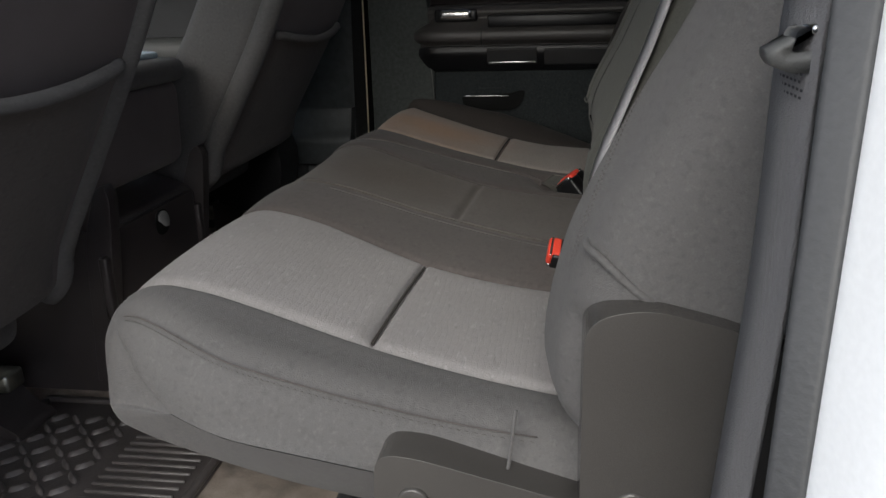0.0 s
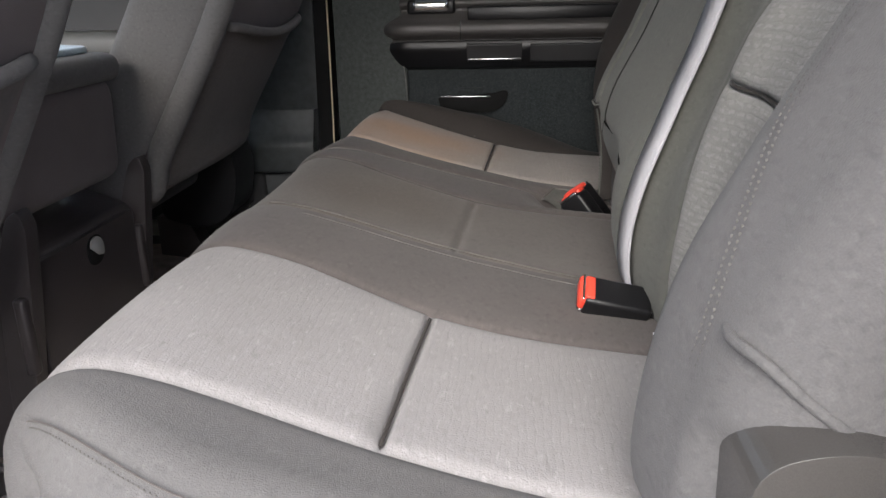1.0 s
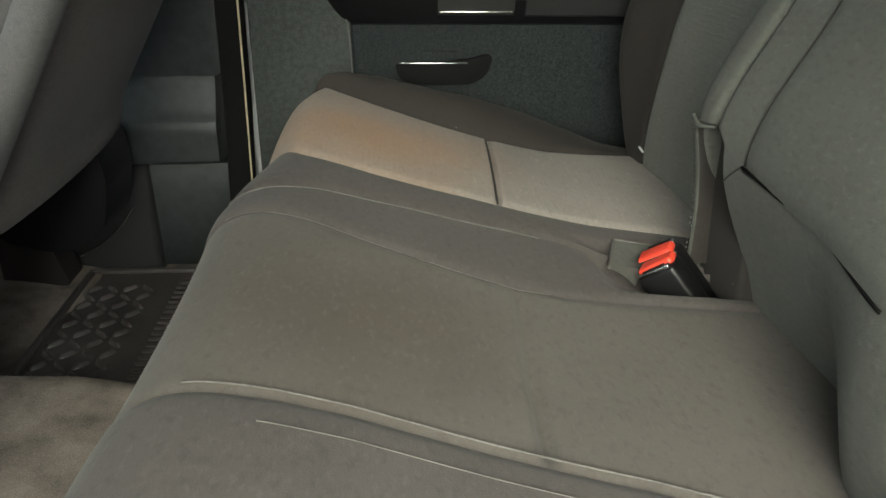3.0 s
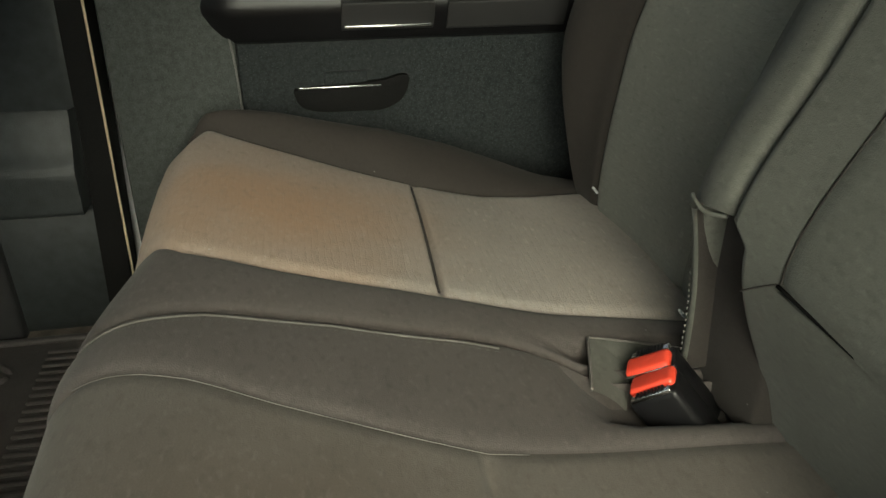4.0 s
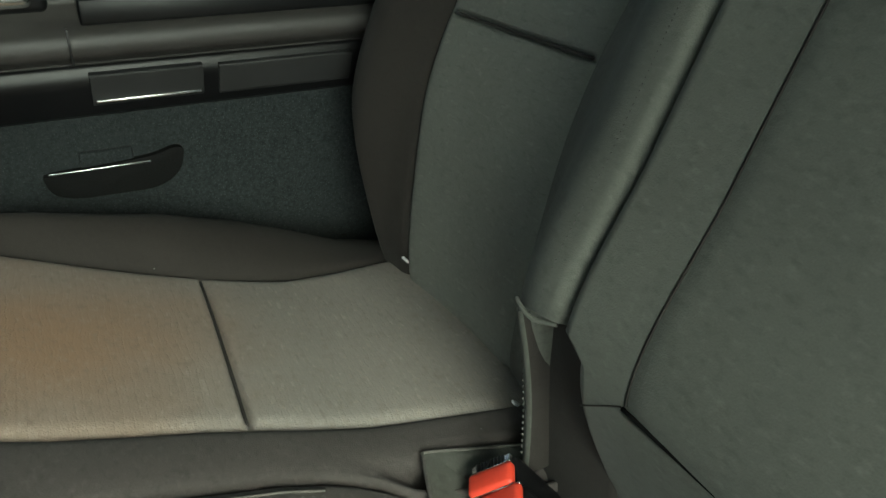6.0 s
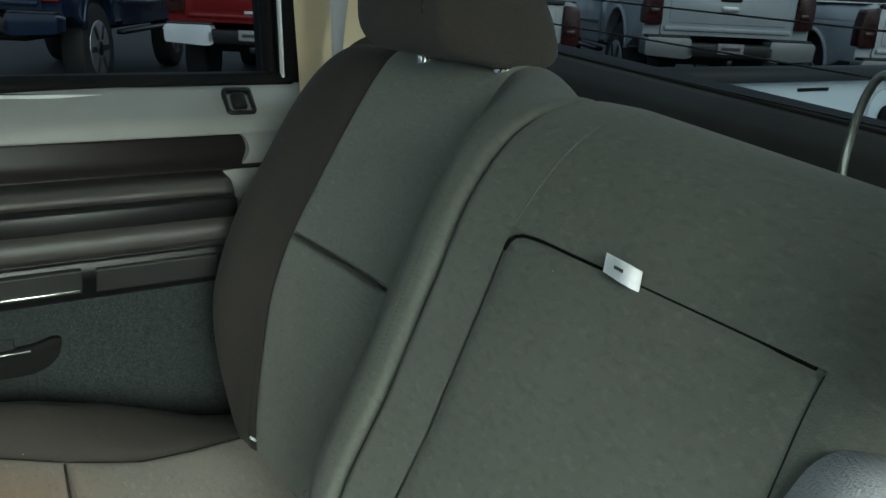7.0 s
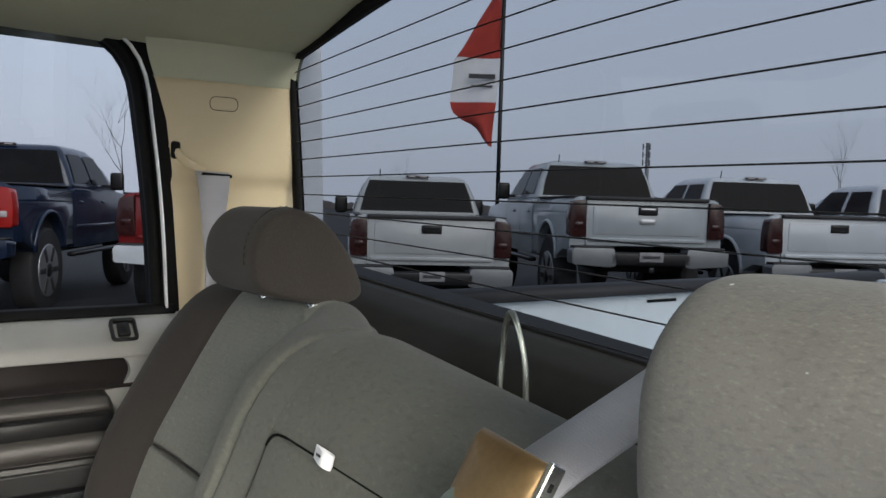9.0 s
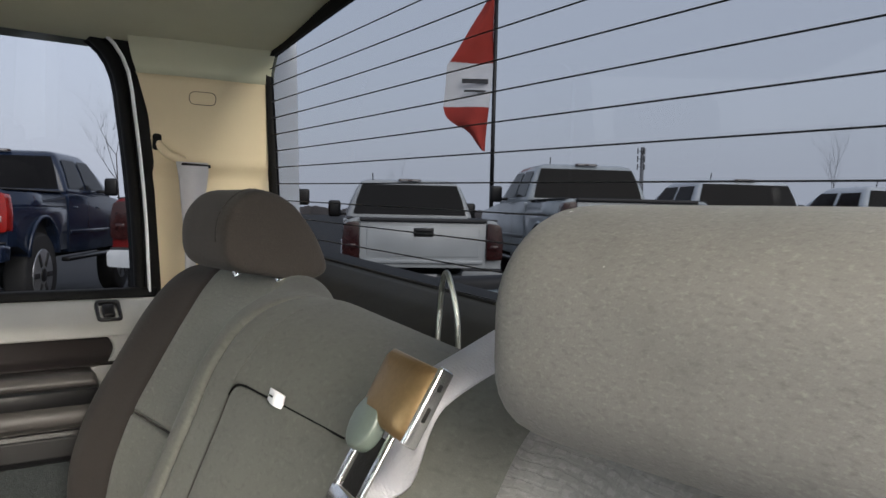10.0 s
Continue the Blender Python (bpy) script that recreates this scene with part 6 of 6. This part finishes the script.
    p("gate_ledge", box((0.035, 1.50, 0.05), (0.066, 0, 0.80 + L), 0.014, 3), body, tg)
    p("gate_panel", prism(rounded([(-0.70, 0.86 + L), (0.70, 0.86 + L), (0.70, 1.235 + L), (-0.70, 1.235 + L)], 0.03, 4), 0.067, 0.09, "x", 0.007, 2), body, tg)
    p("gate_cap", box((0.13, 1.58, 0.05), (0.105, 0, 1.312 + L), 0.016, 3), BLACKGREY if bed_top != "plain" else body, tg)
    hd_ = p("gate_handle", box((0.03, 0.25, 0.105), (0.062, 0, 1.165 + L), 0.014, 3), BLACK, tg, "tailgate handle")
    p("handle_grip", box((0.022, 0.20, 0.035), (0.050, 0, 1.185 + L), 0.01, 3), handle or BLACK, hd_)
    if emblem:
        p("badge", prism(oval(0, 1.03 + L, 0.10, 0.032), 0.052, 0.07, "x", 0.004), emblem, tg, "plain metal badge")
    if script:
        p("name_bar", box((0.008, 0.42, 0.035), (0.062, -0.10, 0.85 + L), 0.003), script, tg, "plain pale bar")
    bp_ = p("bumper", box((0.18, 1.05, 0.17), (-0.01, 0, 0.57 + L), 0.03, 3), BLACK, t, "dark bumper step")
    p("plate", box((0.012, 0.31, 0.12), (-0.105, 0, 0.60 + L), 0.004), PLATE, bp_, "pale number plate")
    p("plate_bars", box((0.004, 0.22, 0.035), (-0.113, 0, 0.60 + L), 0.001), INK, bp_)
    p("hitch", box((0.14, 0.07, 0.07), (-0.06, 0, 0.44 + L), 0.01), BLACK)
    p("bed_floor", box((1.86, 1.56, 0.05), (1.08, 0, 0.95 + L), 0.005), BLACKGREY)
    p("underbody", box((5.0, 1.1, 0.22), (2.7, 0, 0.50 + L), 0.03), RUBBER)
    # cab: lower body and glasshouse
    low = [(2.07, 0.50 + L), (2.07, 1.30 + L), (4.10, 1.28 + L), (5.55, 1.16 + L), (5.70, 1.02 + L), (5.72, 0.55 + L), (5.10, 0.50 + L)]
    p("cab_body", prism(rounded(low, [0.03, 0.05, 0.1, 0.15, 0.1, 0.05, 0.05], 4), -0.985, 0.985, "y", 0.10, 5), body)
    for sg in (1, -1):
        for x in (2.10, 2.91, 3.95):
            p("door_joint", box((0.010, 0.006, 0.62), (x, sg * 0.984, 0.89 + L), 0.002), RUBBER)
        p("side_moulding", box((1.75, 0.02, 0.05), (3.02, sg * 0.990, 0.78 + L), 0.008), bumper)
    rows = []
    for z, xa, xb, w in ((1.27, 2.08, 4.22, 0.95), (1.36, 2.09, 4.10, 0.94), (1.60, 2.15, 3.80, 0.855), (1.80, 2.21, 3.50, 0.765), (1.86, 2.26, 3.38, 0.72), (1.895, 2.38, 3.22, 0.62), (1.91, 2.60, 3.05, 0.40)):
        rows.append([(a, b, z + L) for a, b in rounded([(xa, -w), (xb, -w), (xb, w), (xa, w)], 0.10, 5)])
    p("glasshouse", grid(rows, True, True), body)
    gw = p("rear_glass", grid([[(2.090 - 0.010, y, 1.37 + L) for y in (-0.84, -0.4, 0, 0.4, 0.84)], [(2.15 - 0.014, y * 0.935, 1.60 + L) for y in (-0.84, -0.4, 0, 0.4, 0.84)], [(2.218 - 0.012, y * 0.845, 1.815 + L) for y in (-0.84, -0.4, 0, 0.4, 0.84)]]), AUTO_GLASS, t, "dark tinted rear glass")
    for sg in (1, -1):
        for xa, xb, xc, xd in ((2.22, 2.86, 2.34, 2.86), (2.96, 3.80, 2.96, 3.45)):
            p("side_glass", grid([[(x, sg * 0.945, 1.38 + L) for x in (xa, xb)], [(xa + (xc - xa) * 0.55, sg * 0.868, 1.60 + L), (xb + (xd - xb) * 0.55, sg * 0.868, 1.60 + L)], [(x, sg * 0.790, 1.78 + L) for x in (xc, xd)]]), AUTO_GLASS, t, "dark side glass")
    tl = p("third_lamp", box((0.06, 0.34, 0.035), (2.245, 0, 1.885 + L), 0.012, 2), LAMP, t, "roof brake lamp")
    for y in (-0.085, 0.085):
        p("cargo_lens", box((0.01, 0.11, 0.020), (2.214, y, 1.884 + L), 0.003), LENS, tl, "pale cargo lens")
    p("antenna", tube([(2.30, 0.55, 1.88 + L), (2.25, 0.56, 1.98 + L)], 0.008, 6), BLACK)
    # wheels
    R = 0.40 + L * 0.5
    for x in (1.18, 4.75):
        for sg in (1, -1):
            w = p("wheel", cyl(R, sg * 0.70, sg * 0.97, "y", (x, R), 28, 0.04), TYRE, t, "black tyre")
            rim = p("rim", cyl(R * 0.62, sg * 0.955, sg * 0.978, "y", (x, R), 24, 0.01), RIM, w)
            p("hub", cyl(R * 0.16, sg * 0.97, sg * 0.995, "y", (x, R), 14, 0.006), BLACK, w)
            for k in range(6):
                a = 2 * math.pi * k / 6
                bmk = box((R * 0.34, 0.012, R * 0.12), (0, 0, 0), 0.004)
                bmesh.ops.transform(bmk, matrix=Matrix.Translation((x + R * 0.40 * math.cos(a), sg * 0.981, R + R * 0.40 * math.sin(a))) @ rot(0, -math.degrees(a), 0), verts=bmk.verts)
                p("spoke", bmk, BLACKGREY, w)
    ang = math.atan2(HEAD.y, HEAD.x)
    left = Vector((-HEAD.y, HEAD.x, 0))
    base = Vector((*corner, GROUND)) - left * 0.985 * scale
    t.matrix_basis = TURN @ Matrix.Translation(base) @ Matrix.Rotation(ang, 4, "Z") @ Matrix.Diagonal((scale, scale, scale, 1))
    return t


W1, W2, SILVER = paint("white_truck_paint", (0.35, 0.368, 0.378)), paint("cool_white_truck_paint", (0.48, 0.51, 0.54)), paint("silver_truck_paint", (0.33, 0.36, 0.38))
NAVY, DEEPRED = paint("dark_blue_truck_paint", (0.010, 0.018, 0.040)), paint("deep_red_truck_paint", (0.13, 0.009, 0.010))
pickup("white pickup parked tail-on with a black tailgate handle", W1, (5.03, 7.42), 1.0, 0.02)
pickup("silver pickup on raised suspension, tail-on", SILVER, (7.20, 5.84), 1.0, 0.32, emblem=RIM, handle=RIM)
pickup("white pickup parked tail-on with dark lamps", W2, (9.45, 4.50), 1.0, 0.16)
pickup("white pickup parked at the row's end", W2, (12.2, 3.12), 1.0, 0.14)
pickup("dark red pickup parked tail-on with a pale bumper", DEEPRED, (2.83, 9.15), 1.0, 0.20, bed_top="plain", bumper=W2, script=W2)
pickup("dark blue pickup parked tail-on with bright lamps", NAVY, (0.02, 10.15), 1.0, 0.27, lamp=LAMP_RED, bed_top="plain", bumper=NAVY)

# feather flag on its pole
flag = thing("feather_flag", "torn red and white feather flag on a black pole", "flag", at=(15.1, 15.6, 0))
part("pole", tube([(15.1, 15.6, GROUND), (15.1, 15.6, 4), (15.16, 15.65, 9.0)], 0.06, 8), BLACK, flag)
FLAG_RED, FLAG_WHITE = mat("faded_red_cloth", (0.34, 0.035, 0.025), 0.9, vary=0.2, scale=3), mat("white_flag_cloth", (0.62, 0.63, 0.66), 0.9, vary=0.1, scale=3)
acr = Vector((-0.77, 0.63, 0))


def flag_piece(nm, z0, z1, m, wfn):
    rows = []
    for k in range(13):
        z = z0 + (z1 - z0) * k / 12
        w = wfn(z)
        rows.append([Vector((15.1, 15.6, z)) + acr * (0.05 + 0.16 * smooth(0, 2.4, 5.8 - z) + w * u) + Vector((0.63, 0.77, 0)) * 0.10 * math.sin(u * 5 + z * 2.1) for u in np.linspace(0, 1, 9)])
    return part(nm, grid(rows), m, flag)


fw = lerp([3.35, 3.6, 3.85, 4.0, 4.15, 4.35, 4.62, 5.0, 5.75, 6.1, 6.9, 7.6, 8.2], [0.05, 0.25, 0.42, 0.60, 0.95, 1.20, 1.30, 1.30, 1.30, 1.05, 0.62, 0.20, 0.04])
flag_piece("red_tail", 3.40, 4.62, FLAG_RED, fw)
flag_piece("white_band", 4.62, 5.85, FLAG_WHITE, fw)
flag_piece("red_top", 5.85, 8.2, FLAG_RED, fw)
for z, a, b in ((5.26, 0.18, 0.92), (5.02, 0.25, 0.85)):
    part("print_bar", grid([[Vector((15.1, 15.6, zz)) + acr * u - Vector((0.63, 0.77, 0)) * 0.13 for u in (a, b)] for zz in (z, z + 0.13 if z > 5.1 else z + 0.06)]), INK, flag)

askew(flag)

# mast
mast = thing("radio_mast", "slim grey radio mast far off", "mast", at=(100, 73, 0))
MAST = mat("galvanised_steel", (0.12, 0.12, 0.13), 0.7)
for dx, dy in ((-0.25, -0.2), (0.25, -0.2), (0, 0.3)):
    part("mast_leg", tube([(100 + dx, 73 + dy, 0), (100 + dx * 0.6, 73 + dy * 0.6, 12.2)], 0.09, 5), MAST, mast)
for k in range(18):
    z = 0.6 + k * 0.65
    part("brace", tube([(100 - 0.25, 73 - 0.2, z), (100.25, 72.8, z + 0.6), (100, 73.3, z)], 0.04, 4), MAST, mast)
for z in (9.2, 10.4, 11.6):
    for a in range(3):
        an = a * 2.1
        part("antenna", box((0.16, 0.16, 0.9), (100 + 0.65 * math.cos(an), 73 + 0.65 * math.sin(an), z), 0.03), MAST, mast)
        part("antenna_arm", tube([(100, 73, z), (100 + 0.65 * math.cos(an), 73 + 0.65 * math.sin(an), z)], 0.05, 4), MAST, mast)

askew(mast)

# bare trees
BARK = mat("grey_bark", (0.05, 0.043, 0.04), 0.95, vary=0.3, scale=4)


def bare_tree(x, y, h, seed, label):
    rnd = random.Random(seed)
    t = thing("bare_tree", label, "tree", "bare trees", at=(x, y, 0))
    bm = bmesh.new()

    def limb(p, d, ln, r, depth):
        n = 5
        q = p.copy()
        ring0 = None
        for i in range(4):
            a = d.cross(Vector((0.31, 0.2, 0.93))).normalized()
            b = d.cross(a).normalized()
            rr = r * (1 - 0.2 * i)
            ringv = [bm.verts.new(q + rr * (math.cos(2 * math.pi * k / n) * a + math.sin(2 * math.pi * k / n) * b)) for k in range(n)]
            if ring0:
                for k in range(n):
                    bm.faces.new((ring0[k], ring0[(k + 1) % n], ringv[(k + 1) % n], ringv[k]))
            ring0 = ringv
            q = q + d * ln / 3
            d = (d + Vector((rnd.uniform(-1, 1), rnd.uniform(-1, 1), rnd.uniform(-0.2, 0.6))) * 0.12).normalized()
            if depth > 0 and i > 0:
                for _ in range(2 if depth > 1 else 3):
                    nd = (d + Vector((rnd.uniform(-1, 1), rnd.uniform(-1, 1), rnd.uniform(0.0, 0.7))) * 0.75).normalized()
                    limb(q.copy(), nd, ln * rnd.uniform(0.4, 0.65), rr * 0.5, depth - 1)
    limb(Vector((x, y, GROUND)), Vector((0, 0, 1)), h * 0.62, h * 0.009, 3)
    part("branches", bm, BARK, t)
    askew(t)
    return t


bare_tree(13.5, 43.5, 6.6, 3, "slender bare young tree behind the pickups")
bare_tree(61, 26.5, 6.6, 5, "slender bare young tree far off")
bare_tree(49.0, 66.0, 5.2, 12, "small bare tree far off")

# far belt of bare woods and a low roof line
rnd = random.Random(4)
bm = bmesh.new()
for k in range(2600):
    a = rnd.uniform(-0.25, 1.75)
    d = rnd.uniform(190, 230)
    x, y = d * math.sin(a), d * math.cos(a)
    h = (2.2 + 1.6 * noise.noise(Vector((a * 9, 0, 0))) + 1.4 * noise.noise(Vector((a * 41, 3, 0)))) * rnd.uniform(0.5, 1.15)
    h = max(h, 0.8)
    w = rnd.uniform(0.7, 1.8)
    vs = [bm.verts.new((x + w * math.cos(a), y - w * math.sin(a), 0)), bm.verts.new((x - w * math.cos(a), y + w * math.sin(a), 0)),
          bm.verts.new((x - 0.3 * w * math.cos(a), y + 0.3 * w * math.sin(a), h)), bm.verts.new((x + 0.4 * w * math.cos(a), y - 0.4 * w * math.sin(a), h * 0.86)), bm.verts.new((x + math.sin(a), y + math.cos(a), 0))]
    bm.faces.new((vs[0], vs[1], vs[2], vs[3]))
    bm.faces.new((vs[1], vs[4], vs[2]))
    bm.faces.new((vs[4], vs[0], vs[3]))
    bm.faces.new((vs[2], vs[4], vs[3]))
tagged(part("far_woods", bm, mat("far_bare_woods", (0.085, 0.08, 0.085), 1.0, vary=0.3, scale=0.05), smooth=False), "low belt of bare grey woods far off", "woods", kind="stuff")
